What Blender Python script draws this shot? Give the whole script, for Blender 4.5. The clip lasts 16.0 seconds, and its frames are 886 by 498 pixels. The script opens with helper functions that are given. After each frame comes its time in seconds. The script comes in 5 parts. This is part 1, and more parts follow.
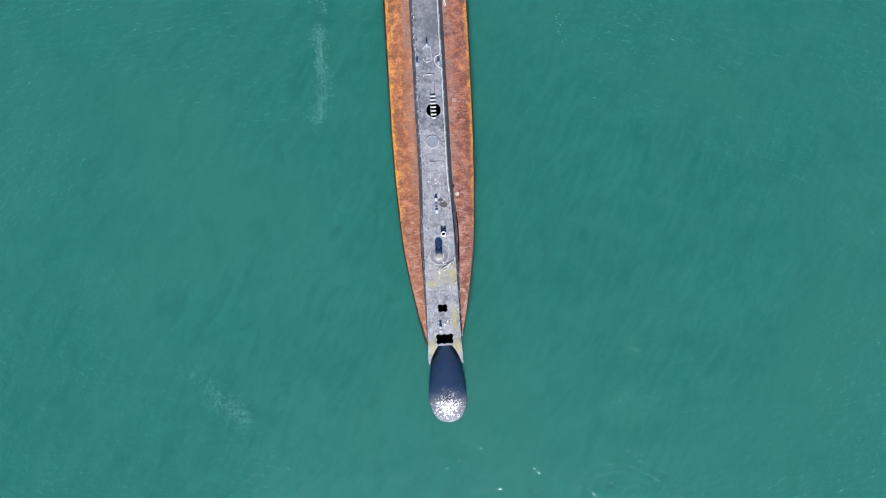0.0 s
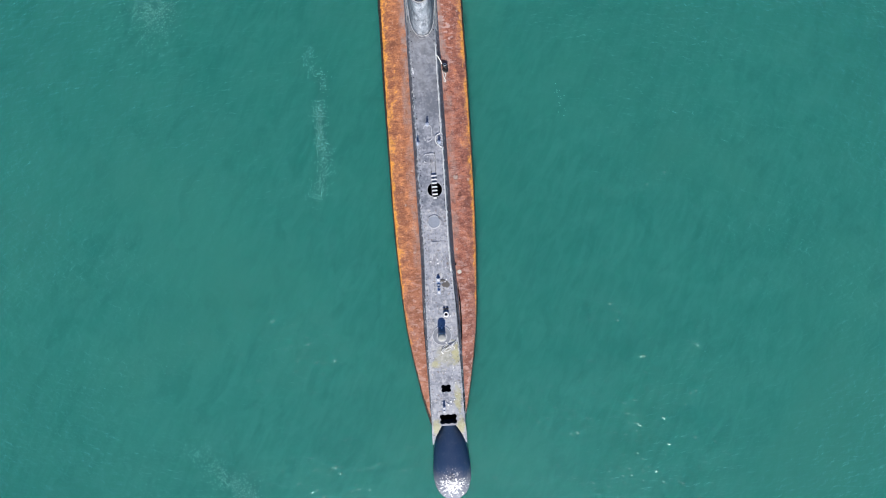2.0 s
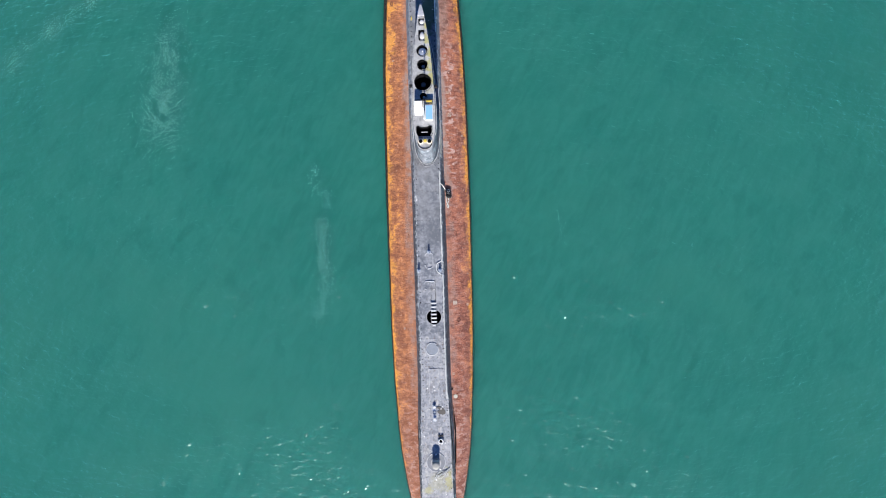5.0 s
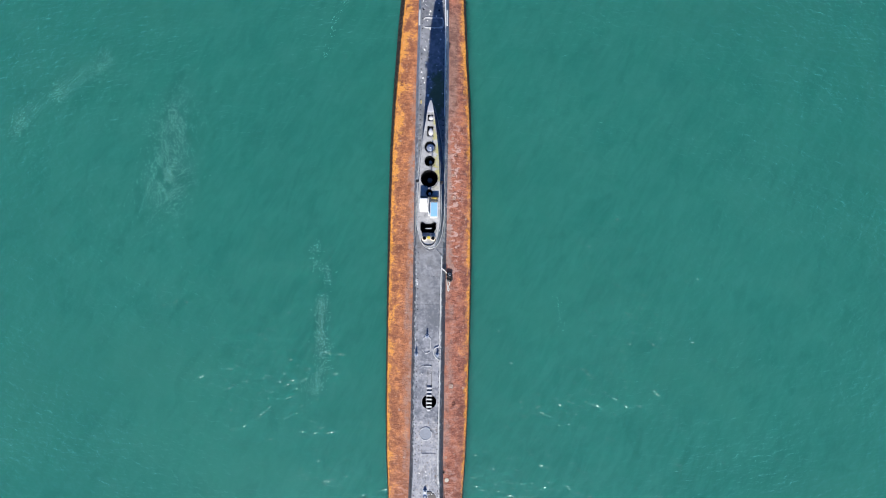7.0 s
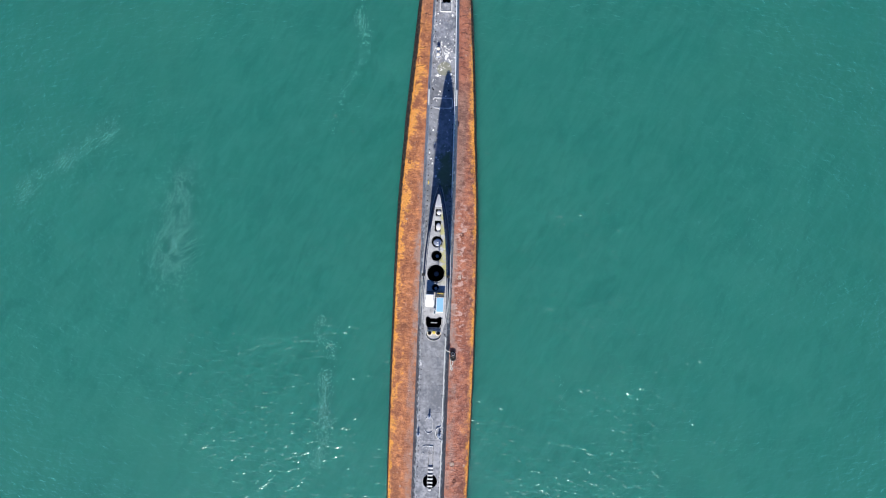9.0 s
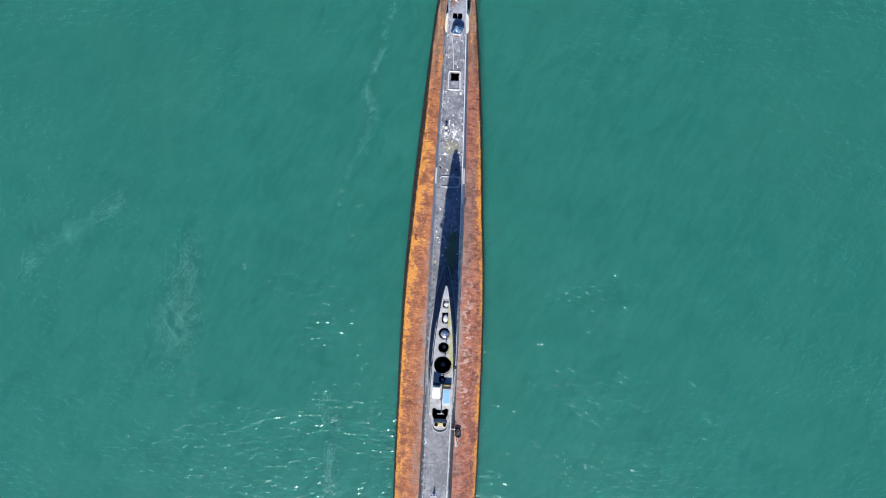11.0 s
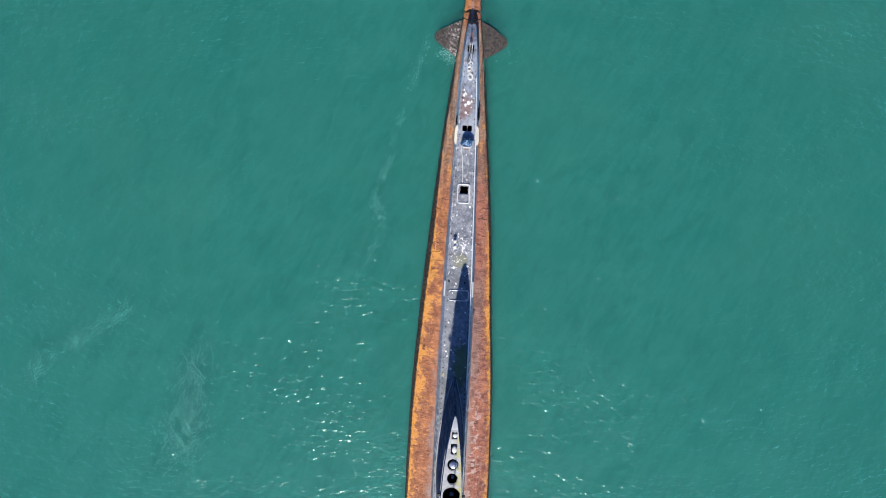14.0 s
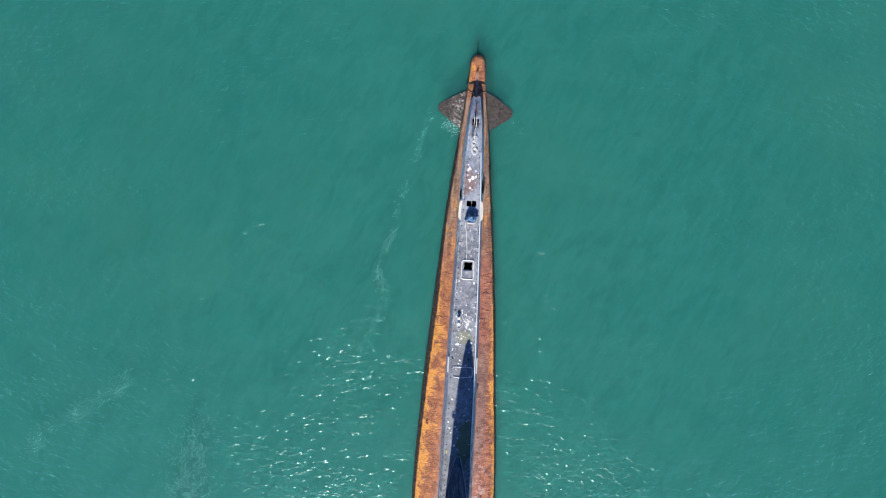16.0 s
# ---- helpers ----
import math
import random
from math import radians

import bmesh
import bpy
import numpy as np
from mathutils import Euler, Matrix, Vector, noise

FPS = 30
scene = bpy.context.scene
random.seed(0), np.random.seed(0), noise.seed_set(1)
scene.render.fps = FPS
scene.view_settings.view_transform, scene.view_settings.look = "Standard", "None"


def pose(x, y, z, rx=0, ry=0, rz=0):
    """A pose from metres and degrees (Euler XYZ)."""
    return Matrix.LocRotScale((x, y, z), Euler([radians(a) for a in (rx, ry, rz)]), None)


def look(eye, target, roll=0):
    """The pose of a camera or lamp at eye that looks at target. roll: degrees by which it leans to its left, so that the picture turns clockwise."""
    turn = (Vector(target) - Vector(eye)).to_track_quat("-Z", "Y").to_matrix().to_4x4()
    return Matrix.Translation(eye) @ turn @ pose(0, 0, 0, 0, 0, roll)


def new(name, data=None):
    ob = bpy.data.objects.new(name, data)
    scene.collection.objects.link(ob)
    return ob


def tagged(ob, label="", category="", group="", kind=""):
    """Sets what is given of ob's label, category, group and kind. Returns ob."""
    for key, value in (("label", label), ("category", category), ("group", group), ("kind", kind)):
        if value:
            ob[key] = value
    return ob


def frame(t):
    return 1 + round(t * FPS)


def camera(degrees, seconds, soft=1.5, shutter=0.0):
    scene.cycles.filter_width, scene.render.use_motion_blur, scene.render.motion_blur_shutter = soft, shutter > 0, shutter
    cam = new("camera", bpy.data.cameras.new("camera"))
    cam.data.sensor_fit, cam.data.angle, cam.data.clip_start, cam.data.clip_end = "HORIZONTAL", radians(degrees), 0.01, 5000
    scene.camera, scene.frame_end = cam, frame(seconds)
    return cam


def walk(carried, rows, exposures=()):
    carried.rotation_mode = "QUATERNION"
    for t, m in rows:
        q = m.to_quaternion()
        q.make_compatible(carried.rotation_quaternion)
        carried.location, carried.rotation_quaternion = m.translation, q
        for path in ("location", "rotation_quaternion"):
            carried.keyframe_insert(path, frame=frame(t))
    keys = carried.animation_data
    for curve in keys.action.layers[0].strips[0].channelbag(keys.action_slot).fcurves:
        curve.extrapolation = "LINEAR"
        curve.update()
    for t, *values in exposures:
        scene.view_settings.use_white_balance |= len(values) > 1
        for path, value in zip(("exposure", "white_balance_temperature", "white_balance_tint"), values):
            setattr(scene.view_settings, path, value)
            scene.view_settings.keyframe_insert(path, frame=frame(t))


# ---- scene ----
cam = camera(80.0, 16.0, soft=1.1)
# seconds, place in metres, tilt ahead, lean and turn in degrees from a straight look down
PATH = [
    (0.0, 0.300, 3.651, 49.357, 1.913, 0.092, -3.305),
    (0.5, 0.345, 5.504, 49.344, 1.764, 0.101, -3.525),
    (1.0, 0.414, 7.463, 49.343, 1.573, 0.124, -3.719),
    (1.5, 0.523, 9.505, 49.428, 1.335, 0.151, -3.842),
    (2.0, 0.656, 11.540, 49.533, 1.086, 0.197, -3.897),
    (2.5, 0.807, 13.565, 49.718, 0.927, 0.247, -4.093),
    (3.0, 0.953, 15.540, 49.912, 0.836, 0.282, -4.156),
    (3.5, 1.075, 17.458, 50.061, 0.814, 0.297, -4.227),
    (4.0, 1.176, 19.366, 50.179, 0.889, 0.250, -3.624),
    (6.5, 1.305, 29.039, 50.287, 0.973, -0.014, 0.318),
    (7.0, 1.198, 31.008, 50.356, 0.931, -0.051, 0.922),
    (7.5, 1.052, 33.067, 50.417, 0.760, -0.098, 1.400),
    (8.0, 0.845, 35.207, 50.493, 0.449, -0.134, 1.748),
    (8.5, 0.617, 37.370, 50.524, 0.080, -0.184, 1.951),
    (9.0, 0.391, 39.468, 50.507, -0.263, -0.190, 2.212),
    (11.5, -0.837, 49.163, 50.212, -1.138, -0.279, 2.715),
    (12.0, -1.073, 51.007, 50.106, -1.315, -0.293, 2.793),
    (12.5, -1.274, 52.818, 50.014, -1.449, -0.299, 2.939),
    (13.0, -1.450, 54.578, 49.935, -1.489, -0.222, 2.953),
    (13.5, -1.602, 56.388, 49.825, -1.622, -0.151, 2.820),
    (14.0, -1.763, 58.265, 49.702, -1.815, -0.095, 2.950),
    (14.5, -1.905, 60.138, 49.490, -2.012, -0.068, 2.974),
    (15.0, -2.056, 61.981, 49.220, -2.171, -0.052, 2.961),
    (15.5, -2.242, 63.790, 48.996, -2.314, -0.018, 3.089),
    (16.0, -2.409, 65.555, 48.820, -2.445, -0.008, 3.051),
]
walk(cam, [(t, pose(x, y, z, 0, 0, turn) @ pose(0, 0, 0, tilt, 0, 0) @ pose(0, 0, 0, 0, lean, 0)) for t, x, y, z, tilt, lean, turn in PATH])

# ---- light ----
SUN_UP, SUN_SIDE = 26.6, 1.9      # elevation, degrees off the boat's axis
scene.view_settings.exposure = 0.965
world = bpy.data.worlds.new("world")
scene.world = world
world.use_nodes = True
wn = world.node_tree.nodes
sky = wn.new("ShaderNodeTexSky")
sky.sky_type, sky.sun_disc = "NISHITA", False
sky.air_density, sky.dust_density, sky.ozone_density = 1.0, 0.1, 4.0
sky.sun_elevation, sky.sun_rotation = radians(SUN_UP), radians(180 + SUN_SIDE)
wn["Background"].inputs["Strength"].default_value = 0.06
deep = wn.new("ShaderNodeHueSaturation")      # very clear air
deep.inputs["Hue"].default_value, deep.inputs["Saturation"].default_value = 0.515, 1.2
world.node_tree.links.new(sky.outputs["Color"], deep.inputs["Color"])
world.node_tree.links.new(deep.outputs["Color"], wn["Background"].inputs["Color"])
sun = new("sun", bpy.data.lights.new("sun", "SUN"))
sun.data.energy, sun.data.angle, sun.data.color = 4.65, radians(0.53), (1.0, 0.96, 0.90)
ce = math.cos(radians(SUN_UP))
to_sun = Vector((-math.sin(radians(SUN_SIDE)) * ce, -math.cos(radians(SUN_SIDE)) * ce, math.sin(radians(SUN_UP))))
sun.matrix_world = look(to_sun * 100, (0, 0, 0))


# ---- materials ----
class Mat:
    """A node material, with short calls for the nodes it needs."""

    def __init__(self, name, rough=0.7, metal=0.0, spec=0.5):
        self.m = bpy.data.materials.new(name)
        self.m.use_nodes = True
        self.t = self.m.node_tree
        self.b = self.t.nodes["Principled BSDF"]
        self.b.inputs["Roughness"].default_value = rough
        self.b.inputs["Metallic"].default_value = metal
        self.b.inputs["Specular IOR Level"].default_value = spec
        self.geo = self.t.nodes.new("ShaderNodeNewGeometry")
        self.pos = self.geo.outputs["Position"]

    def node(self, kind, **inputs):
        n = self.t.nodes.new(kind)
        for key, v in inputs.items():
            self.plug(n.inputs[key], v)
        return n

    def plug(self, socket, v):
        if isinstance(v, bpy.types.NodeSocket):
            self.t.links.new(v, socket)
        else:
            socket.default_value = v

    def scaled(self, sx=1, sy=1, sz=1, vec=None):
        n = self.t.nodes.new("ShaderNodeVectorMath")
        n.operation = "MULTIPLY"
        self.plug(n.inputs[0], vec or self.pos)
        n.inputs[1].default_value = (sx, sy, sz)
        return n.outputs[0]

    def noise(self, scale, detail=3, rough=0.55, vec=None, distortion=0.0):
        n = self.t.nodes.new("ShaderNodeTexNoise")
        self.plug(n.inputs["Vector"], vec or self.pos)
        for key, v in (("Scale", scale), ("Detail", detail), ("Roughness", rough), ("Distortion", distortion)):
            n.inputs[key].default_value = v
        return n.outputs["Fac"]

    def voronoi(self, scale, vec=None):
        n = self.t.nodes.new("ShaderNodeTexVoronoi")
        self.plug(n.inputs["Vector"], vec or self.pos)
        n.inputs["Scale"].default_value = scale
        return n.outputs["Distance"]

    def step(self, v, lo, hi, a=0.0, b=1.0):
        n = self.t.nodes.new("ShaderNodeMapRange")
        n.interpolation_type = "SMOOTHSTEP"
        self.plug(n.inputs["Value"], v)
        for key, k in (("From Min", lo), ("From Max", hi), ("To Min", a), ("To Max", b)):
            self.plug(n.inputs[key], k)
        return n.outputs["Result"]

    def math(self, op, a, b=0.0):
        n = self.t.nodes.new("ShaderNodeMath")
        n.operation = op
        self.plug(n.inputs[0], a)
        self.plug(n.inputs[1], b)
        return n.outputs[0]

    def mix(self, fac, a, b):
        n = self.t.nodes.new("ShaderNodeMix")
        n.data_type = "RGBA"
        self.plug(n.inputs[0], fac)
        for k, v in ((6, a), (7, b)):
            self.plug(n.inputs[k], (*v, 1) if isinstance(v, tuple) else v)
        return n.outputs[2]

    def xyz(self):
        n = self.t.nodes.new("ShaderNodeSeparateXYZ")
        self.t.links.new(self.pos, n.inputs[0])
        return n.outputs

    def rand(self):
        return self.t.nodes.new("ShaderNodeObjectInfo").outputs["Random"]

    def done(self, colour, rough=None, bump=None, strength=0.3, distance=0.02):
        self.plug(self.b.inputs["Base Color"], (*colour, 1) if isinstance(colour, tuple) else colour)
        if rough is not None:
            self.plug(self.b.inputs["Roughness"], rough)
        if bump is not None:
            n = self.t.nodes.new("ShaderNodeBump")
            n.inputs["Strength"].default_value, n.inputs["Distance"].default_value = strength, distance
            self.t.links.new(bump, n.inputs["Height"])
            self.t.links.new(n.outputs[0], self.b.inputs["Normal"])
        return self.m


def painted(name, colour, rough=0.6, spread=0.15, metal=0.0, scale=6.0, dirt=(0.12, 0.09, 0.06), worn=0.35, spec=0.5):
    m = Mat(name, rough, metal, spec)
    c2 = tuple(min(1, v * (1 + spread)) for v in colour)
    c1 = tuple(v * (1 - spread) for v in colour)
    base = m.mix(m.noise(scale), c1, c2)
    grime = m.step(m.noise(scale * 0.35, 5, 0.65), 0.55, 0.75, 0.0, worn)
    return m.done(m.mix(grime, base, dirt), bump=m.noise(scale * 8), strength=0.15, distance=0.01)


def make_water():
    """Light scattered back out of the turbid water, under a rippled mirror surface."""
    m = Mat("sea_water")
    broad = m.noise(0.035, 4, 0.55, m.scaled(1, 0.6, 1), 0.6)
    mid = m.noise(0.22, 5, 0.6, m.scaled(1, 1.5, 1), 0.4)
    c = m.mix(m.step(broad, 0.25, 0.75), WATER_A, WATER_B)
    c = m.mix(m.step(mid, 0.40, 0.75, 0.0, 0.34), c, WATER_C)
    # faint strokes where the breeze has combed the surface
    slant = m.t.nodes.new("ShaderNodeVectorRotate")
    slant.rotation_type = "Z_AXIS"
    m.plug(slant.inputs["Vector"], m.pos)
    slant.inputs["Angle"].default_value = radians(28)
    comb = m.noise(0.9, 4, 0.6, m.scaled(1.3, 0.38, 1, slant.outputs[0]), 0.8)
    c = m.mix(m.step(comb, 0.34, 0.68, 0.0, 0.36), c, WATER_C)
    c = m.mix(m.step(m.noise(0.5, 4, 0.6, m.scaled(1.0, 0.5, 1, slant.outputs[0]), 0.5), 0.50, 0.70, 0.0, 0.5), c, WATER_D)
    c = m.mix(m.step(m.noise(0.05, 4, 0.6, m.scaled(0.8, 0.8, 0)), 0.48, 0.70, 0.0, 0.6), c, (0.034, 0.156, 0.118))
    wind = m.step(m.noise(0.10, 4, 0.6, m.scaled(0.7, 1.3, 1)), 0.36, 0.64, 0.40, 1.18)
    # the hull gives a little lee
    wind = m.math("MULTIPLY", wind, m.step(m.math("ABSOLUTE", m.xyz()[0]), 4.0, 13.0, m.step(m.xyz()[1], 6.0, 26.0, 0.40, 0.70), 1.04))
    wind = m.math("MULTIPLY", wind, m.step(m.xyz()[1], -10.0, 25.0, 0.80, 1.0))

    def ripples(dx, dy):
        n = m.t.nodes.new("ShaderNodeVectorMath")
        n.operation = "ADD"
        m.plug(n.inputs[0], m.pos)
        n.inputs[1].default_value = (dx, dy, 0)
        r1 = m.noise(0.8, 2, 0.5, m.scaled(0.8, 1.2, 0, n.outputs[0]), 0.3)
        r2 = m.noise(1.7, 2, 0.5, m.scaled(0.74, 1.3, 0, n.outputs[0]), 0.35)
        return m.math("ADD", m.math("MULTIPLY", r1, 0.9), m.math("MULTIPLY", m.math("MULTIPLY", r2, wind), 1.06))

    # the surface's slope, from three heights a few centimetres apart
    near = 0.04
    h0, hx, hy = ripples(0, 0), ripples(near, 0), ripples(0, near)
    lean = m.node("ShaderNodeCombineXYZ", X=m.math("MULTIPLY", m.math("SUBTRACT", h0, hx), WAVE / near), Y=m.math("MULTIPLY", m.math("SUBTRACT", h0, hy), WAVE / near), Z=1.0)
    unit = m.t.nodes.new("ShaderNodeVectorMath")
    unit.operation = "NORMALIZE"
    m.t.links.new(lean.outputs[0], unit.inputs[0])
    facet = unit.outputs[0]
    body = m.node("ShaderNodeSubsurfaceScattering", Color=c, Scale=1.0, Radius=(0.5, 1.2, 1.1))
    body.falloff = "BURLEY"
    sharp = m.node("ShaderNodeBsdfGlossy", Roughness=0.13, Normal=facet, Color=(0.74, 1.0, 0.99, 1))
    blurred = m.node("ShaderNodeBsdfGlossy", Roughness=0.30, Normal=facet, Color=(0.74, 1.0, 0.99, 1))
    gloss = m.node("ShaderNodeMixShader")
    gloss.inputs[0].default_value = 0.55
    m.t.links.new(sharp.outputs[0], gloss.inputs[1])
    m.t.links.new(blurred.outputs[0], gloss.inputs[2])
    fres = m.node("ShaderNodeFresnel", IOR=1.395, Normal=facet)
    mixed = m.node("ShaderNodeMixShader")
    m.t.links.new(fres.outputs[0], mixed.inputs[0])
    haze = m.node("ShaderNodeBsdfGlossy", Roughness=0.5, Color=(0.46, 0.85, 1.0, 1))
    both = m.node("ShaderNodeMixShader")
    both.inputs[0].default_value = 0.69
    m.t.links.new(gloss.outputs[0], both.inputs[1])
    m.t.links.new(haze.outputs[0], both.inputs[2])
    m.t.links.new(both.outputs[0], mixed.inputs[2])
    # a part of the light goes on into the murk below
    clear = m.node("ShaderNodeBsdfTransparent", Color=(0.80, 1.0, 0.97, 1))
    seen = m.node("ShaderNodeMixShader")
    seen.inputs[0].default_value = 0.40
    m.t.links.new(body.outputs[0], seen.inputs[1])
    m.t.links.new(clear.outputs[0], seen.inputs[2])
    whole = m.node("ShaderNodeAddShader")
    m.t.links.new(seen.outputs[0], whole.inputs[0])
    m.t.links.new(mixed.outputs[0], whole.inputs[1])
    m.t.links.new(whole.outputs[0], m.t.nodes["Material Output"].inputs["Surface"])
    m.t.nodes.remove(m.b)
    return m.m


def make_murk(name, clear):
    """Suspended silt at one depth, which hides what lies deeper."""
    m = Mat(name, 0.9, 0.0, 0.0)
    c = m.mix(m.noise(0.12, 4, 0.6), (0.062, 0.37, 0.30), (0.088, 0.48, 0.40))
    m.b.inputs["Alpha"].default_value = 1.0 - clear
    return m.done(c)


def make_rust():
    m = Mat("rusted_hull", 0.85, 0.0, 0.25)
    x, y, z = m.xyz()
    z = m.math("MULTIPLY", z, 1.4)
    fine = m.noise(4.8, 3, 0.55, m.scaled(0.9, 1.15, 1), 0.4)
    grain = m.noise(10.0, 3, 0.6)
    clump = m.noise(1.1, 4, 0.55, m.scaled(1.1, 0.9, 1), 0.5)
    big = m.noise(0.30, 5, 0.62, m.scaled(1, 0.8, 1), 0.4)
    streak = m.noise(2.5, 4, 0.6, m.scaled(0.55, 1.9, 1), 0.4)
    dark, yellow = (0.050, 0.024, 0.018), (0.60, 0.29, 0.062)
    mott = m.math("ADD", m.math("MULTIPLY", fine, 0.62), m.math("MULTIPLY", grain, 0.38))
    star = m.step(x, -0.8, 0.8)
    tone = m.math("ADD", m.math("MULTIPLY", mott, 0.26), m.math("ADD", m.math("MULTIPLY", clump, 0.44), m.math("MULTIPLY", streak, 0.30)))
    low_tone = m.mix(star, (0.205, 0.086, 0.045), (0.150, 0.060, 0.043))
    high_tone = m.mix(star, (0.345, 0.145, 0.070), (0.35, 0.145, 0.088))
    high_tone = m.mix(m.step(y, 14.0, 4.0, 0.0, 0.7), high_tone, (0.27, 0.140, 0.105))
    c = m.mix(m.step(tone, 0.40, 0.59), low_tone, high_tone)
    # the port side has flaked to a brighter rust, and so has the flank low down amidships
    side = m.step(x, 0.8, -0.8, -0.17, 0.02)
    bow = m.step(y, 18.0, 8.0, 0.02, -0.13)
    aft = m.math("MULTIPLY", m.math("SUBTRACT", m.step(y, 40.0, 54.0, 0.0, 0.18), m.step(y, 58.0, 64.0, 0.0, 0.19)), m.step(x, 0.6, -0.6, 0.25, 1.0))
    patchy = m.math("MULTIPLY", m.math("MULTIPLY", m.step(y, 45.0, 51.0), m.step(y, 66.0, 61.0)), m.math("MULTIPLY", m.step(x, 2.2, 2.8), 0.27))
    aft = m.math("ADD", aft, patchy)
    low = m.math("MULTIPLY", m.step(z, 1.10, 0.45, -0.03, 0.10), m.math("MULTIPLY", m.step(y, 64.0, 54.0), m.step(y, 1.0, 9.0)))
    out = m.step(m.math("ABSOLUTE", x), 1.6, 3.3, -0.13, 0.06)
    tip = m.step(y, 76.8, 78.2, 0.0, 0.25)
    v = m.math("ADD", m.math("ADD", m.math("ADD", m.math("ADD", m.math("ADD", m.math("MULTIPLY", mott, 0.55), 0.225), side), aft), low), m.math("ADD", bow, m.math("ADD", out, tip)))
    v = m.math("ADD", v, m.math("MULTIPLY", m.math("SUBTRACT", streak, 0.5), 0.50))
    v = m.math("ADD", v, m.math("MULTIPLY", m.math("SUBTRACT", big, 0.5), 0.42))
    v = m.math("ADD", v, m.math("MULTIPLY", m.math("SUBTRACT", clump, 0.5), 0.95))
    c = m.mix(m.step(v, 0.44, 0.64, 0.0, 0.9), c, m.mix(m.step(tone, 0.38, 0.62), (0.24, 0.092, 0.042), (0.46, 0.205, 0.085)))
    c = m.mix(m.step(v, 0.64, 0.76, 0.0, 0.85), c, yellow)
    # lifted scale: dark pits between pale flakes
    pits = m.step(m.noise(6.5, 3, 0.6, m.scaled(1.0, 1.3, 1), 0.6), 0.58, 0.68, 0.0, 0.34)
    c = m.mix(pits, c, (0.105, 0.042, 0.026))
    flakes = m.step(m.noise(5.6, 3, 0.6, m.scaled(1.2, 0.9, 1), 0.3), 0.60, 0.68, 0.0, 0.34)
    c = m.mix(flakes, c, m.mix(star, (0.60, 0.32, 0.15), (0.50, 0.34, 0.28)))
    # bare bright rust along the rub line of the flank
    ragged = m.math("ADD", z, m.math("MULTIPLY", m.math("SUBTRACT", m.noise(2.3, 4, 0.6, m.scaled(1, 0.6, 1)), 0.5), 0.75))
    reach = m.math("ADD", m.step(x, 0.5, -0.5, 0.66, 0.70), m.step(y, 15.0, 5.0, 0.0, -0.16))
    rub = m.math("MULTIPLY", m.step(z, 0.30, 0.40), m.step(ragged, m.math("ADD", reach, 0.03), m.math("SUBTRACT", reach, 0.12)))
    rub = m.math("MULTIPLY", rub, m.step(m.noise(0.9, 5, 0.65, m.scaled(1, 0.45, 1)), 0.37, 0.54, 0.0, 0.82))
    rub = m.math("MULTIPLY", rub, m.math("MULTIPLY", m.step(y, 62.0, 52.0, 0.15, 1.0), m.step(y, -1.0, 9.0, 0.12, 1.0)))
    c = m.mix(rub, c, m.mix(m.step(mott, 0.40, 0.58), (0.42, 0.165, 0.034), (0.70, 0.34, 0.055)))
    # remains of pale primer, mostly to starboard and beside the tower
    old = m.step(m.noise(1.7, 4, 0.62, m.scaled(0.9, 1.5, 1), 0.5), 0.51, 0.61, 0.0, 0.8)
    tower = m.math("MULTIPLY", m.step(y, 27.0, 33.0), m.step(y, 46.0, 40.0))
    where = m.math("ADD", m.step(x, -1.0, 1.5, 0.06, 0.24), m.math("MULTIPLY", tower, m.step(x, 1.0, 1.9, 0.0, 0.75)))
    where = m.math("MULTIPLY", where, m.step(y, 44.0, 50.0, 1.0, 0.4))
    where = m.math("ADD", where, m.step(y, 16.0, 5.0, 0.0, 0.40))
    where = m.math("MULTIPLY", where, m.step(m.math("ABSOLUTE", x), 3.2, 2.5, 0.15, 1.0))
    c = m.mix(m.math("MULTIPLY", m.math("MULTIPLY", m.step(y, 42.0, 46.0), m.step(y, 56.0, 53.0)), m.math("MULTIPLY", m.step(x, 2.6, 2.1), m.step(x, 1.2, 1.4, 0.0, 0.68))), c, m.mix(m.step(tone, 0.40, 0.60), (0.130, 0.085, 0.068), (0.27, 0.190, 0.152)))
    c = m.mix(m.math("MULTIPLY", old, where), c, (0.47, 0.35, 0.30))
    c = m.mix(m.step(m.noise(5.0, 3, 0.55), 0.62, 0.70, 0.0, 0.32), c, (0.56, 0.39, 0.28))
    spot = m.step(m.math("ADD", m.voronoi(0.75, m.scaled(1, 1, 0)), m.math("MULTIPLY", m.math("SUBTRACT", m.noise(1.1, 3), 0.5), 0.35)), 0.10, 0.07, 0.0, 0.45)
    c = m.mix(spot, c, (0.40, 0.35, 0.28))
    # paint and salt washed down beside the casing
    wash = m.math("MULTIPLY", m.step(m.math("ADD", z, m.math("MULTIPLY", m.math("SUBTRACT", m.noise(0.8, 4, 0.6, m.scaled(1, 0.6, 1)), 0.5), 0.30)), 1.13, 1.24), m.step(m.noise(1.6, 4, 0.62, m.scaled(1.2, 0.8, 1)), 0.38, 0.60, 0.10, 0.60))
    wash = m.math("MULTIPLY", wash, m.math("ADD", m.math("MULTIPLY", tower, 0.8), 0.9))
    c = m.mix(m.math("MULTIPLY", wash, m.math("MULTIPLY", m.step(y, 4.0, 14.0, 0.3, 1.0), m.step(x, -0.5, 0.5, 1.0, 0.9))), c, (0.27, 0.215, 0.185))
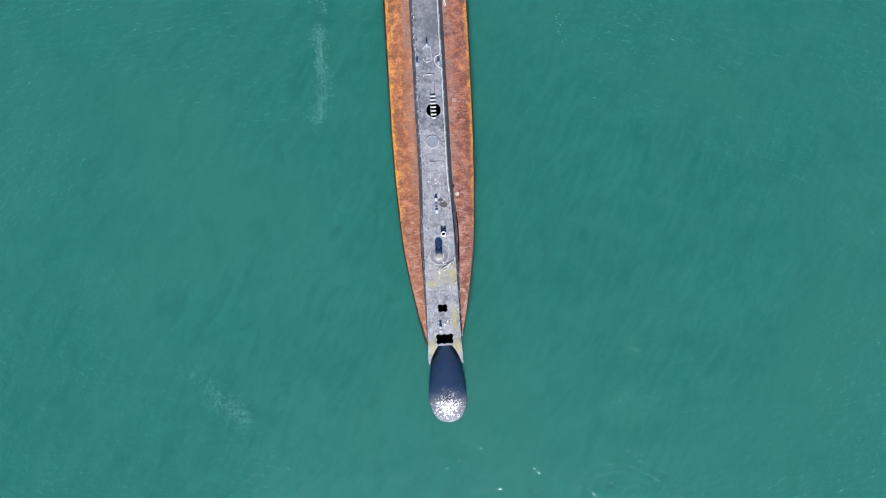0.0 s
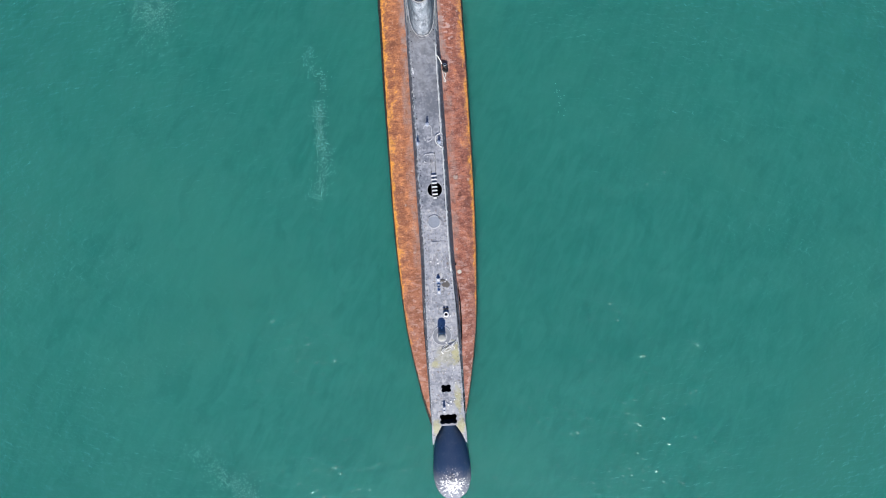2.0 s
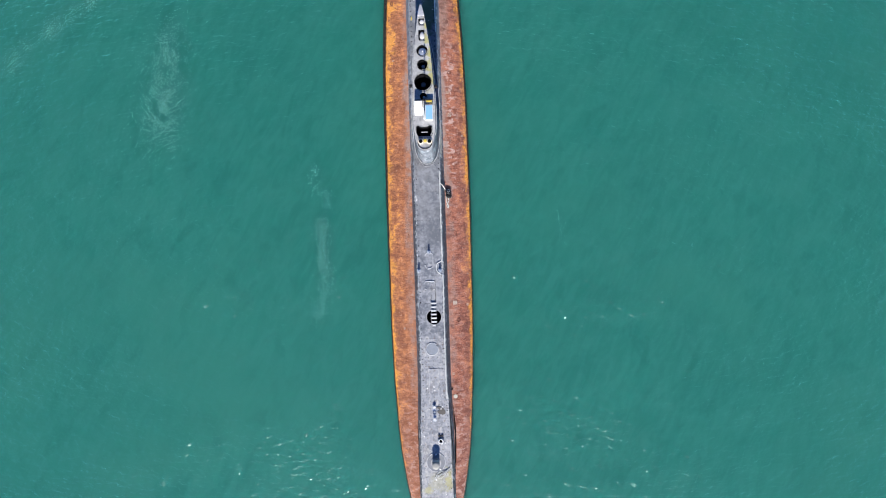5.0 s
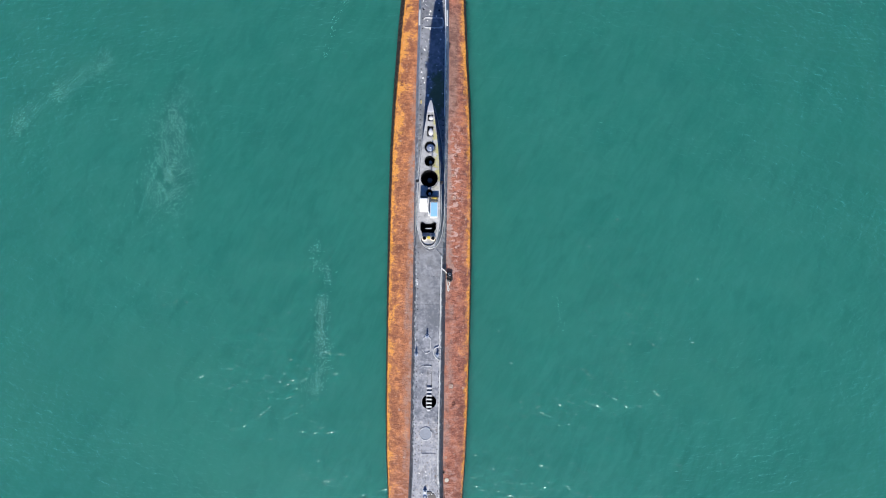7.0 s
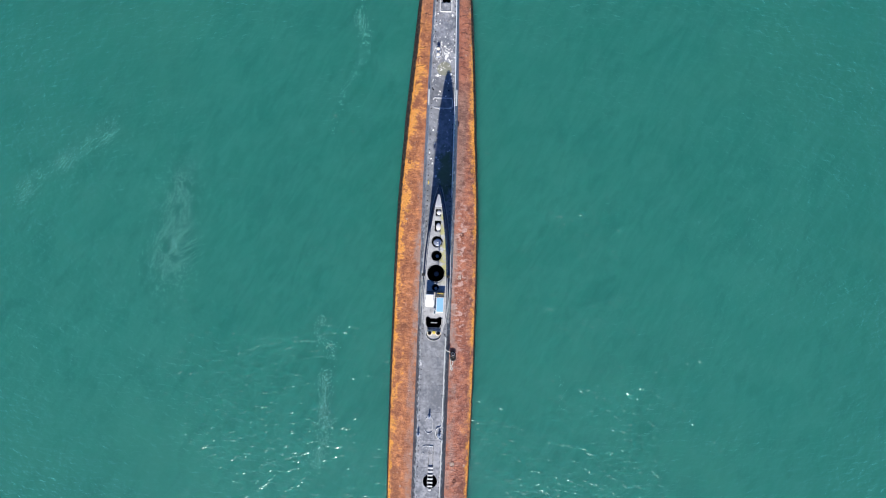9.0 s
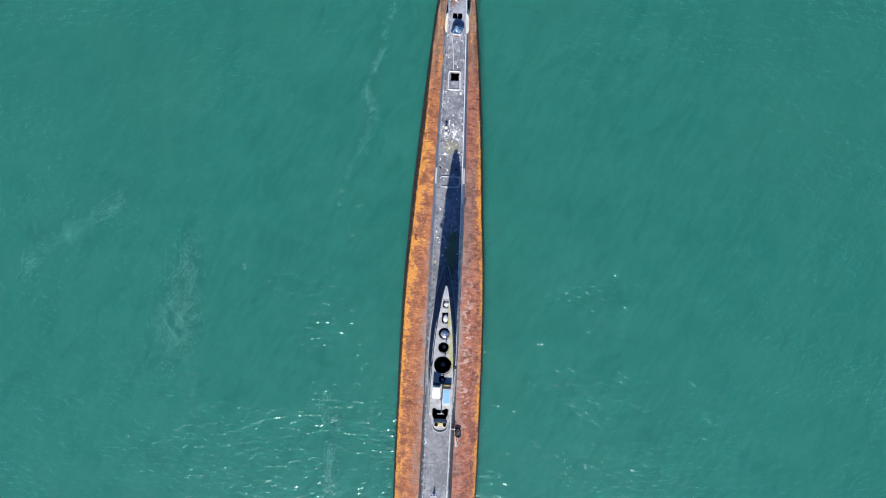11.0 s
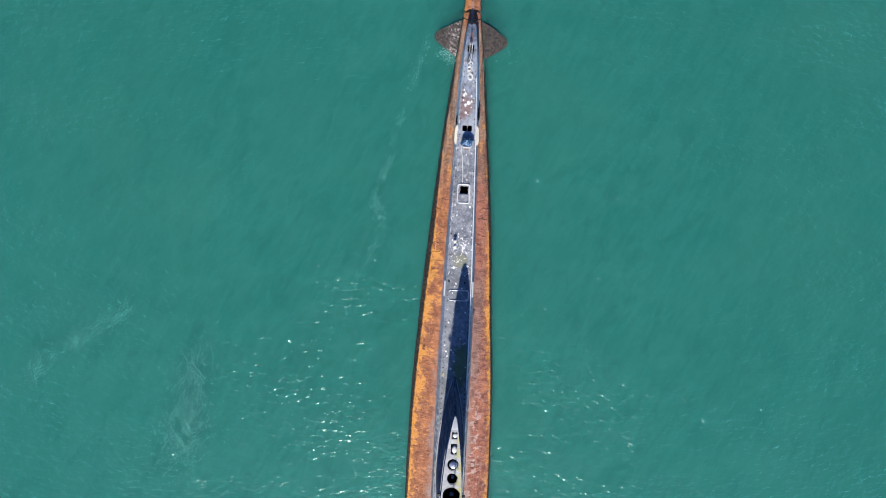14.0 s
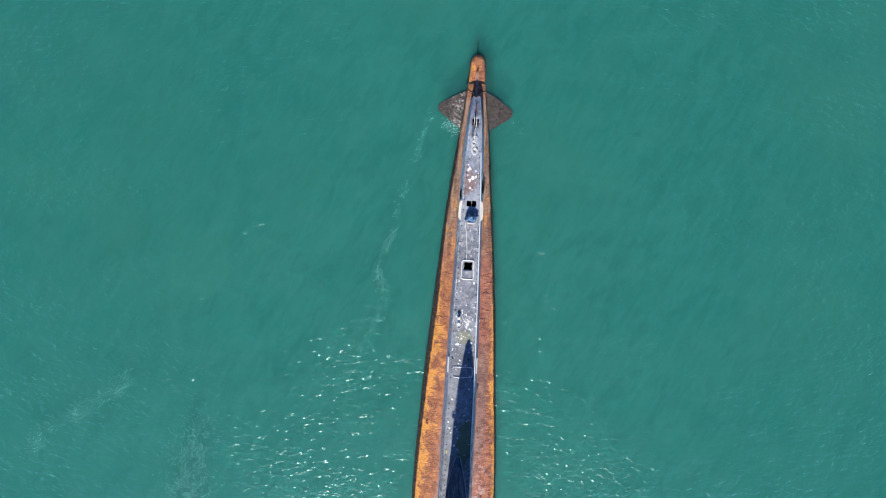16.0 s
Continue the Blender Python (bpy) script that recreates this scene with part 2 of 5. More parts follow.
    # water lying over the frames has left dark transverse bands, and the plates pits
    c = m.mix(m.step(m.noise(0.55, 6, 0.70, m.scaled(0.4, 1.8, 1)), 0.56, 0.70, 0.0, 0.38), c, dark)
    c = m.mix(m.step(m.noise(6.0, 3, 0.6), 0.60, 0.68, 0.0, 0.30), c, dark)
    c = m.mix(m.step(m.noise(1.6, 5, 0.65, m.scaled(1, 1, 1), 0.8), 0.62, 0.69, 0.0, 0.4), c, dark)
    # cracks in the scale across the after hull
    bent = m.math("ADD", m.math("DIVIDE", y, 0.82), m.math("MULTIPLY", m.noise(0.9, 4, 0.6, m.scaled(1, 0.6, 1)), 1.3))
    crack = m.math("ABSOLUTE", m.math("SUBTRACT", m.math("FRACT", bent), 0.5))
    crack = m.math("MULTIPLY", m.step(crack, 0.055, 0.025, 0.0, 0.8), m.step(m.noise(0.9, 3, 0.55, m.scaled(1.0, 1.0, 1)), 0.44, 0.56))
    c = m.mix(m.math("MULTIPLY", crack, m.math("MULTIPLY", m.step(y, 52.0, 58.0), m.step(y, 75.0, 73.0))), c, (0.02, 0.012, 0.012))
    # the run aft has dulled to a grey brown
    dull = m.math("MULTIPLY", m.math("MULTIPLY", m.step(y, 60.5, 67.0), m.step(y, 78.2, 76.6)), m.step(m.noise(0.8, 5, 0.7), 0.35, 0.60, 0.50, 0.95))
    c = m.mix(dull, c, m.mix(m.step(m.math("ADD", m.math("MULTIPLY", mott, 0.45), m.math("MULTIPLY", m.noise(1.6, 3, 0.55, m.scaled(2.2, 0.22, 1)), 0.55)), 0.40, 0.60), (0.100, 0.070, 0.052), (0.34, 0.245, 0.165)))
    amber = m.math("MULTIPLY", m.math("MULTIPLY", m.step(y, 59.0, 62.0), m.step(y, 74.0, 70.0)), m.step(m.noise(0.75, 4, 0.6, m.scaled(1.2, 0.55, 1), 0.4), 0.53, 0.62, 0.0, 0.75))
    c = m.mix(amber, c, m.mix(m.step(mott, 0.40, 0.60), (0.30, 0.115, 0.040), (0.60, 0.30, 0.070)))
    ruddy = m.t.nodes.new("ShaderNodeVectorMath")
    ruddy.operation = "MULTIPLY"
    m.plug(ruddy.inputs[0], c)
    ruddy.inputs[1].default_value = (1.27, 1.17, 1.20)
    c = ruddy.outputs[0]
    # weed and wet black along the waterline, a wider band towards the stern
    edge = m.math("ADD", z, m.math("MULTIPLY", m.math("SUBTRACT", m.noise(2.0, 5, 0.75), 0.5), 0.26))
    line = m.math("SUBTRACT", m.math("ADD", m.step(y, 0.0, 62.0, 0.35, 0.44), m.step(x, 0.5, -0.5, -0.08, 0.05)), m.math("ADD", m.step(y, 72.0, 76.5, 0.0, 0.45), m.math("MULTIPLY", m.step(y, 58.0, 66.0, 0.0, 0.17), m.step(x, 0.5, -0.5, 0.4, 1.0))))
    line = m.math("ADD", line, m.math("MULTIPLY", m.step(y, 38.0, 54.0, 0.0, 0.045), m.step(x, 0.5, -0.5, 0.45, 1.0)))
    wet = m.step(edge, line, m.math("ADD", line, 0.07), 1.0, 0.0)
    weed = m.mix(m.step(m.noise(5, 5, 0.75), 0.45, 0.62), (0.018, 0.014, 0.013), (0.095, 0.058, 0.040))
    c = m.mix(wet, c, weed)
    bump = m.math("ADD", m.math("SUBTRACT", mott, m.math("MULTIPLY", pits, 0.4)), m.math("MULTIPLY", m.noise(18, 4, 0.7), 0.3))
    return m.done(c, m.step(wet, 0.0, 1.0, 0.85, 0.5), bump, 1.0, 0.09)


def make_deck(name="weathered_deck_paint", tone=1.0, pieces=True):
    m = Mat(name, 0.62, 0.0, 0.4 if tone == 1.0 else 0.05)
    x, y, z = m.xyz()

    def blob(x0, y0, rx, ry):
        dx, dy = m.math("DIVIDE", m.math("SUBTRACT", x, x0), rx), m.math("DIVIDE", m.math("SUBTRACT", y, y0), ry)
        return m.math("SQRT", m.math("ADD", m.math("MULTIPLY", dx, dx), m.math("MULTIPLY", dy, dy)))

    n = m.math("ADD", m.math("MULTIPLY", m.noise(0.7, 4, 0.58), 0.55), m.math("MULTIPLY", m.noise(3.6, 3, 0.58), 0.45))
    if pieces:
        n = m.math("ADD", n, m.math("MULTIPLY", m.math("SUBTRACT", m.rand(), 0.5), 0.06))
        n = m.math("ADD", n, m.step(y, 16.2, 16.0, 0.0, 0.06))
        dark, pale = (0.135, 0.148, 0.175), (0.335, 0.345, 0.375)
    else:
        # casing sides darker forward; aft sky sheen and the tower's shade put into tone
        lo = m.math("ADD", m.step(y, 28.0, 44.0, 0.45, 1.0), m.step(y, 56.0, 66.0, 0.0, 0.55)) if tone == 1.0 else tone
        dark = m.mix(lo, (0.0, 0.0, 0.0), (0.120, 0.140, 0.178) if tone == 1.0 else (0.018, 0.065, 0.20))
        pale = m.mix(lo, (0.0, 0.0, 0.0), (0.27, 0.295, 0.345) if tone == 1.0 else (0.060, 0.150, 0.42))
    c = m.mix(m.step(n, 0.38, 0.62), dark, pale)
    if not pieces:
        # salt and old white paint run down the sides near the tower and aft
        run = m.step(m.noise(2.0, 4, 0.62, m.scaled(1.5, 1.3, 0.35)), 0.50, 0.61, 0.0, 0.85)
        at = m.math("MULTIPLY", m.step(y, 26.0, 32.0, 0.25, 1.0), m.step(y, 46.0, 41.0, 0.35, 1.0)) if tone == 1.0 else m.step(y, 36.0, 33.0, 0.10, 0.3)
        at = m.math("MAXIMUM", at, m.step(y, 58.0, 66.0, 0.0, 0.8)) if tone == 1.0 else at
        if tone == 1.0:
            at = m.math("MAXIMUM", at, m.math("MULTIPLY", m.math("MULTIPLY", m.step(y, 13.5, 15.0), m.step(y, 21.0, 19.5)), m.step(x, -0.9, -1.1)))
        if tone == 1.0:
            # sky reflected on the after sides put in as pale blue
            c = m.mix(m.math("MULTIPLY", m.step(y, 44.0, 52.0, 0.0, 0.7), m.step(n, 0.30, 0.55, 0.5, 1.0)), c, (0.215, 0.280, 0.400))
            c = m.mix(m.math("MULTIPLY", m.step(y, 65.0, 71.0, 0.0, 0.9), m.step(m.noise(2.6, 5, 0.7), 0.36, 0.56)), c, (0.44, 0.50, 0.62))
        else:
            # the tower's sunlit front painted grey over the navy that holds its shade
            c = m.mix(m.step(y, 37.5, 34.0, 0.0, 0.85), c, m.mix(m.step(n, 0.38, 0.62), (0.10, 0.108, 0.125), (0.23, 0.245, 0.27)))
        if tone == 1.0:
            # fore casing: dark coat to starboard; to port a strip painting the shadow gap
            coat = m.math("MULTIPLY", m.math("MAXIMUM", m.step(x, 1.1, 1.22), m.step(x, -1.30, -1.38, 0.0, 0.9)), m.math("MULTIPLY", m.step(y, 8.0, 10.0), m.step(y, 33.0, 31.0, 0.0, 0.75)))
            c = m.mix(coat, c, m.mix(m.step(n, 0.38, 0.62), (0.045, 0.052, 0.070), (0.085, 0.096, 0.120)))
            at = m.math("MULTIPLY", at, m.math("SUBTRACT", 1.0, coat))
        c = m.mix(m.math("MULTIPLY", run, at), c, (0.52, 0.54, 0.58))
    wear = 0.5 if tone == 1.0 else 0.05
    c = m.mix(m.step(m.noise(2.2, 4, 0.62), 0.58, 0.68, 0.0, wear), c, (0.46, 0.46, 0.47))
    c = m.mix(m.step(m.noise(6.5, 3, 0.55), 0.65, 0.72, 0.0, wear * 1.3), c, (0.62, 0.62, 0.62))
    c = m.mix(m.step(m.noise(0.45, 6, 0.72, m.scaled(1.2, 0.7, 1)), 0.54, 0.68, 0.0, wear * 0.8), c, (0.15, 0.125, 0.11))
    c = m.mix(m.step(m.noise(5.0, 3, 0.6), 0.62, 0.70, 0.0, 0.5), c, (0.075, 0.08, 0.09) if tone == 1.0 else (0.016, 0.024, 0.042))
    if pieces:
        c = m.mix(m.math("MULTIPLY", m.step(m.noise(2.8, 4, 0.62, m.scaled(1.3, 0.8, 1)), 0.53, 0.64, 0.0, 0.7), m.math("ADD", m.step(y, 16.2, 16.0), m.step(y, 57.0, 63.0))), c, (0.50, 0.49, 0.48))
        c = m.mix(m.math("MULTIPLY", m.step(m.noise(4.0, 3, 0.6), 0.59, 0.67, 0.0, 0.6), m.math("ADD", m.step(y, 16.2, 16.0), m.step(y, 57.0, 63.0))), c, (0.15, 0.10, 0.07))
    if pieces:
        # amidships the deck keeps more of its darker coat
        coat = m.math("MULTIPLY", m.math("MULTIPLY", m.step(y, 22.0, 27.0), m.step(y, 59.0, 53.0)), m.step(m.noise(1.1, 5, 0.65), 0.30, 0.62, 0.60, 0.28))
        c = m.mix(coat, c, (0.145, 0.150, 0.155))
        rag = m.math("MULTIPLY", m.math("SUBTRACT", m.noise(2.2, 5, 0.7), 0.5), 2.2)
        for x0, y0, rx, ry, top in ((1.05, 3.0, 0.40, 1.1, 0.75), (-0.86, 2.15, 0.55, 0.40, 0.6), (1.0, -0.95, 0.35, 1.3, 0.6), (0.0, 2.9, 1.0, 1.2, 0.3), (-1.1, -3.5, 0.4, 0.9, 0.6), (1.1, -3.5, 0.4, 0.9, 0.6)):
            q = m.step(m.math("ADD", blob(x0, y0, rx, ry), rag), 1.15, 0.45, 0.0, top)
            c = m.mix(q, c, (0.40, 0.37, 0.15))
        q = m.step(m.math("ADD", blob(0.5, 46.2, 0.8, 2.4), rag), 1.15, 0.5, 0.0, 0.75)
        c = m.mix(q, c, (0.09, 0.13, 0.03))
        c = m.mix(m.math("MULTIPLY", m.step(y, 63.0, 72.0, 0.0, 0.75), m.step(m.noise(1.7, 6, 0.72), 0.42, 0.58)), c, (0.33, 0.39, 0.49))
        rusty = m.step(m.math("ADD", blob(-0.3, 69.8, 0.9, 1.5), rag), 1.15, 0.4, 0.0, 0.65)
        c = m.mix(rusty, c, (0.24, 0.11, 0.08))
    return m.done(c, m.step(n, 0.3, 0.7, 0.5, 0.72) if tone == 1.0 else 0.85, m.noise(18, 4, 0.6) if tone == 1.0 else m.noise(1.7, 4, 0.6, m.scaled(1, 1.3, 0.5)), *((0.25, 0.015) if tone == 1.0 else (0.3, 0.10)))


def make_fouled():
    m = Mat("fouled_plane", 0.7, 0.0, 0.4)
    c = m.mix(m.step(m.noise(3.5, 6, 0.75), 0.36, 0.62), (0.014, 0.013, 0.013), (0.085, 0.068, 0.058))
    c = m.mix(m.step(m.noise(11, 5, 0.75), 0.55, 0.66, 0.0, 0.8), c, (0.32, 0.27, 0.24))
    x, y, z = m.xyz()
    c = m.mix(m.math("MULTIPLY", m.step(m.noise(4.5, 6, 0.8), 0.50, 0.60, 0.0, 0.9), m.math("MULTIPLY", m.step(x, -2.6, -1.5), m.step(x, -0.9, -1.2))), c, (0.62, 0.55, 0.52))
    c = m.mix(m.step(m.noise(1.2, 4, 0.6), 0.5, 0.7, 0.0, 0.6), c, (0.05, 0.05, 0.03))
    return m.done(c, bump=m.noise(8, 5, 0.7), strength=0.9, distance=0.05)


def make_dome():
    m = Mat("dome_rubber", 0.62, 0.0, 0.35)
    x, y, z = m.xyz()
    c = m.mix(m.noise(1.2, 5, 0.6), (0.009, 0.036, 0.098), (0.026, 0.056, 0.118))
    # sunlit nose and shaded after end put into the colour; salt at the waterline
    pale = m.math("ADD", m.step(y, -6.8, -9.0, 0.0, 0.60), m.math("MULTIPLY", m.math("SUBTRACT", m.noise(1.8, 6, 0.7), 0.5), 1.1))
    c = m.mix(m.step(pale, 0.0, 0.75, 0.0, 0.95), c, (0.150, 0.150, 0.185))
    c = m.mix(m.step(m.math("ADD", z, m.math("MULTIPLY", m.noise(3.0, 5, 0.7), 0.35)), 0.42, 0.26, 0.0, 0.6), c, (0.40, 0.38, 0.38))
    c = m.mix(m.step(m.noise(7, 4, 0.7), 0.62, 0.72, 0.0, 0.25), c, (0.16, 0.16, 0.18))
    # droppings splashed outwards from a perch on the crown
    dx, dy = m.math("ADD", x, 0.02), m.math("ADD", y, 8.55)
    r = m.math("SQRT", m.math("ADD", m.math("MULTIPLY", dx, dx), m.math("MULTIPLY", dy, dy)))
    turn = m.math("ARCTAN2", dy, dx)
    comb = m.node("ShaderNodeCombineXYZ", X=m.math("MULTIPLY", turn, 4.5), Y=m.math("MULTIPLY", r, 0.9))
    rays = m.noise(2.2, 4, 0.65, comb.outputs[0])
    spots = m.noise(5.0, 5, 0.75)
    near = m.step(r, 2.9, 0.2, -0.11, 0.04)
    ahead = m.step(y, -8.0, -9.0, -0.022, 0.038)
    v = m.math("ADD", m.math("ADD", m.math("MULTIPLY", m.math("ADD", rays, spots), 0.5), near), ahead)
    white = m.step(v, 0.55, 0.58)
    c = m.mix(white, c, (0.80, 0.79, 0.76))
    return m.done(c, m.step(white, 0, 1, 0.62, 0.85), m.noise(9, 4), 0.12, 0.02)


WATER_A, WATER_B, WATER_C, WATER_D = (0.014, 0.118, 0.095), (0.023, 0.145, 0.117), (0.040, 0.175, 0.143), (0.010, 0.100, 0.084)
WAVE = 0.247
WATER = make_water()
MURK, MURK_DEEP = make_murk("murk", 0.6), make_murk("deep_murk", 0.0)
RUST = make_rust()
DECK = make_deck()
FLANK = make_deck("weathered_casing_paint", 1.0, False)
# shade of the tower's after sides painted in as dark navy
SAIL = make_deck("weathered_sail_paint_shaded", 0.32, False)
DOME = make_dome()


def make_sail_top():
    m = Mat("pale_sail_top_paint", 0.6, 0.0, 0.4)
    x, y, z = m.xyz()
    c = m.mix(m.step(m.noise(1.6, 6, 0.7), 0.35, 0.68), (0.30, 0.30, 0.305), (0.49, 0.49, 0.48))
    c = m.mix(m.step(m.noise(5.0, 5, 0.7), 0.56, 0.68, 0.0, 0.7), c, (0.13, 0.13, 0.13))
    c = m.mix(m.step(m.noise(11.0, 4, 0.7), 0.60, 0.68, 0.0, 0.6), c, (0.60, 0.60, 0.60))
    moss = m.math("MULTIPLY", m.step(m.noise(1.9, 5, 0.65), 0.42, 0.58, 0.0, 0.8), m.step(x, 0.12, 0.40))
    c = m.mix(m.math("MULTIPLY", moss, m.step(y, 36.0, 37.5)), c, (0.42, 0.39, 0.12))
    return m.done(c, bump=m.noise(14, 4), strength=0.2, distance=0.015)


SAIL_ROOF = make_sail_top()
TAR = painted("bitumen_black", (0.004, 0.004, 0.005), 0.8, 0.3, worn=0.0, spec=0.1)
BLACK = painted("black_rubber", (0.012, 0.012, 0.014), 0.55, 0.3, worn=0.15)
PALE = painted("weathered_white_paint", (0.62, 0.62, 0.62), 0.6, 0.12, scale=10, worn=0.3)
CHALK = painted("dried_salt", (0.50, 0.47, 0.41), 0.85, 0.25, scale=7, dirt=(0.26, 0.26, 0.27), worn=0.8)
CREAM = painted("cream_paint", (0.86, 0.76, 0.60), 0.6, 0.1, scale=5, worn=0.2)
ROPE = painted("pale_rope", (0.66, 0.66, 0.64), 0.9, 0.12, scale=30, worn=0.25)
GREYLINE = painted("grey_cable", (0.30, 0.30, 0.32), 0.7, 0.15, scale=20)
WELD = painted("worn_bare_weld", (0.50, 0.51, 0.53), 0.55, 0.2, scale=8, worn=0.3)
STEEL = painted("pale_blue_steel", (0.42, 0.47, 0.56), 0.4, 0.15, 0.3, 12, worn=0.3)
SILVER = painted("silver_cap", (0.60, 0.64, 0.70), 0.25, 0.1, 0.7, 8, worn=0.15)
WHITE = painted("white_sheet", (0.82, 0.84, 0.86), 0.22, 0.03, scale=3, worn=0.05)
# the sky mirrored in the bridge panel put into its base colour
BLUE = painted("sky_tinted_sheet", (0.26, 0.50, 0.74), 0.15, 0.12, scale=4, worn=0.05)
TARP = painted("dark_blue_tarpaulin", (0.012, 0.050, 0.125), 0.38, 0.5, scale=4, dirt=(0.10, 0.20, 0.34), worn=0.3)
YELLOW = painted("yellow_paint", (0.62, 0.46, 0.06), 0.6, 0.15, scale=10, worn=0.3)
FINE = make_fouled()
DROP = painted("bird_lime", (0.80, 0.79, 0.76), 0.85, 0.06, scale=20, worn=0.1)
FOAM = painted("foam", (0.22, 0.50, 0.46), 0.8, 0.04, scale=10, worn=0.0)
GREEN = painted("olive_lichen", (0.235, 0.235, 0.18), 0.9, 0.3, scale=7, dirt=(0.12, 0.12, 0.08), worn=0.4)
STAIN = painted("oil_stain", (0.11, 0.10, 0.09), 0.5, 0.3, scale=7, worn=0.3)


# ---- mesh helpers ----
def link(name, bm, mat, parent=None, label="", smooth=False, at=(0, 0, 0), turn=0.0):
    me = bpy.data.meshes.new(name)
    bmesh.ops.recalc_face_normals(bm, faces=bm.faces[:])
    for f in bm.faces:
        f.smooth = smooth
    bm.to_mesh(me)
    bm.free()
    for k in mat if isinstance(mat, (list, tuple)) else [mat]:
        me.materials.append(k)
    ob = new(name, me)
    ob.location = at
    ob.rotation_euler = (0, 0, radians(turn))
    ob.parent = parent
    if label:
        ob["label"] = label
    return ob


def part(name, bm, mat, parent, label="", smooth=False, at=(0, 0, 0), turn=0.0):
    return link(name, bm, mat, parent, label, smooth, at, turn)


def thing(name, label, category, kind="", group="", at=(0, 0, 0)):
    ob = new(name)
    ob.location = at
    ob.empty_display_size = 0.3
    return tagged(ob, label, category, group, kind)


def box(bm, x0, x1, y0, y1, z0, z1, bevel=0.0):
    v = bmesh.ops.create_cube(bm, size=1)["verts"]
    bmesh.ops.scale(bm, vec=(x1 - x0, y1 - y0, z1 - z0), verts=v)
    bmesh.ops.translate(bm, vec=((x0 + x1) / 2, (y0 + y1) / 2, (z0 + z1) / 2), verts=v)
    if bevel:
        e = list({e for p in v for e in p.link_edges})
        bmesh.ops.bevel(bm, geom=e, offset=bevel, segments=2, affect="EDGES", profile=0.6)
    return bm


def cyl(bm, x, y, z0, z1, r0, r1=None, n=20, caps=True):
    v = bmesh.ops.create_cone(bm, cap_ends=caps, segments=n, radius1=r0, radius2=r0 if r1 is None else r1, depth=z1 - z0)["verts"]
    bmesh.ops.translate(bm, vec=(x, y, (z0 + z1) / 2), verts=v)
    return bm


def prism(bm, pts, z0, z1):
    """A plate of any outline between two heights; heights may be calls of (x, y)."""
    za = z0 if callable(z0) else (lambda x, y: z0)
    zb = z1 if callable(z1) else (lambda x, y: z1)
    lo = [bm.verts.new((x, y, za(x, y))) for x, y in pts]
    hi = [bm.verts.new((x, y, zb(x, y))) for x, y in pts]
    bm.faces.new(lo[::-1])
    bm.faces.new(hi)
    for i in range(len(pts)):
        j = (i + 1) % len(pts)
        bm.faces.new((lo[i], lo[j], hi[j], hi[i]))
    return bm


def loft(bm, rings, closed=True, caps=True, mat=None):
    """Skins a row of rings with equal counts of points."""
    rows = [[bm.verts.new(p) for p in ring] for ring in rings]
    n = len(rows[0])
    for a, b in zip(rows, rows[1:]):
        for i in range(n if closed else n - 1):
            j = (i + 1) % n
            bm.faces.new((a[i], a[j], b[j], b[i]))
    if caps:
        bm.faces.new(rows[0][::-1])
        bm.faces.new(rows[-1])
    return bm


def glide(pts, steps=6, closed=False):
    """Catmull-Rom through the points."""
    p = [Vector(q) for q in pts]
    n = len(p)
    out = []
    for i in range(n if closed else n - 1):
        g = (lambda k: p[k % n]) if closed else (lambda k: p[min(max(k, 0), n - 1)])
        a, b, c, d = g(i - 1), g(i), g(i + 1), g(i + 2)
        for s in range(steps):
            t = s / steps
            out.append(0.5 * (2 * b + (c - a) * t + (2 * a - 5 * b + 4 * c - d) * t * t + (3 * b - a - 3 * c + d) * t ** 3))
    if not closed:
        out.append(p[-1])
    return out


def tube(bm, pts, r, n=6, closed=False, flat=1.0):
    rings = []
    m = len(pts)
    for i, p in enumerate(pts):
        a = pts[(i - 1) % m] if closed or i else p
        b = pts[(i + 1) % m] if closed or i < m - 1 else p
        way = (b - a).normalized()
        side = way.cross(Vector((0, 0, 1)))
        side = side.normalized() if side.length > 1e-4 else Vector((1, 0, 0))
        up = side.cross(way)
        rings.append([p + side * (r * math.cos(k * math.tau / n)) + up * (r * flat * math.sin(k * math.tau / n)) for k in range(n)])
    if closed:
        rings.append(rings[0])
    loft(bm, rings, caps=not closed)
    if closed:
        bmesh.ops.remove_doubles(bm, verts=bm.verts[:], dist=1e-5)
    return bm


def rounded(x0, x1, y0, y1, r, n=5):
    out = []
    for cx, cy, a in ((x1 - r, y1 - r, 0), (x0 + r, y1 - r, 90), (x0 + r, y0 + r, 180), (x1 - r, y0 + r, 270)):
        for k in range(n + 1):
            t = radians(a + 90 * k / n)
            out.append((cx + r * math.cos(t), cy + r * math.sin(t)))
    return out


def circle(x, y, r, n=28):
    return [(x + r * math.cos(k * math.tau / n), y + r * math.sin(k * math.tau / n)) for k in range(n)]


def lobed(x0, x1, y0, y1, n):
    """A torch-cut opening with n scallops along its fore and aft edges."""
    cx, cy, a, b = (x0 + x1) / 2, (y0 + y1) / 2, (x1 - x0) / 2, (y1 - y0) / 2
    out = []
    for k in range(64):
        t = math.tau * k / 64
        c, q = math.cos(t), math.sin(t)
        x, y = a * math.copysign(abs(c) ** 0.42, c), b * math.copysign(abs(q) ** 0.42, q)
        dip = sum(math.exp(-((x - (2 * a * j / n - a)) / (0.22 * a)) ** 2) for j in range(1, n))
        out.append((cx + x * (1 - 0.14 * math.exp(-(y / (0.25 * b)) ** 2)), cy + y * (1 - 0.24 * dip)))
    return out


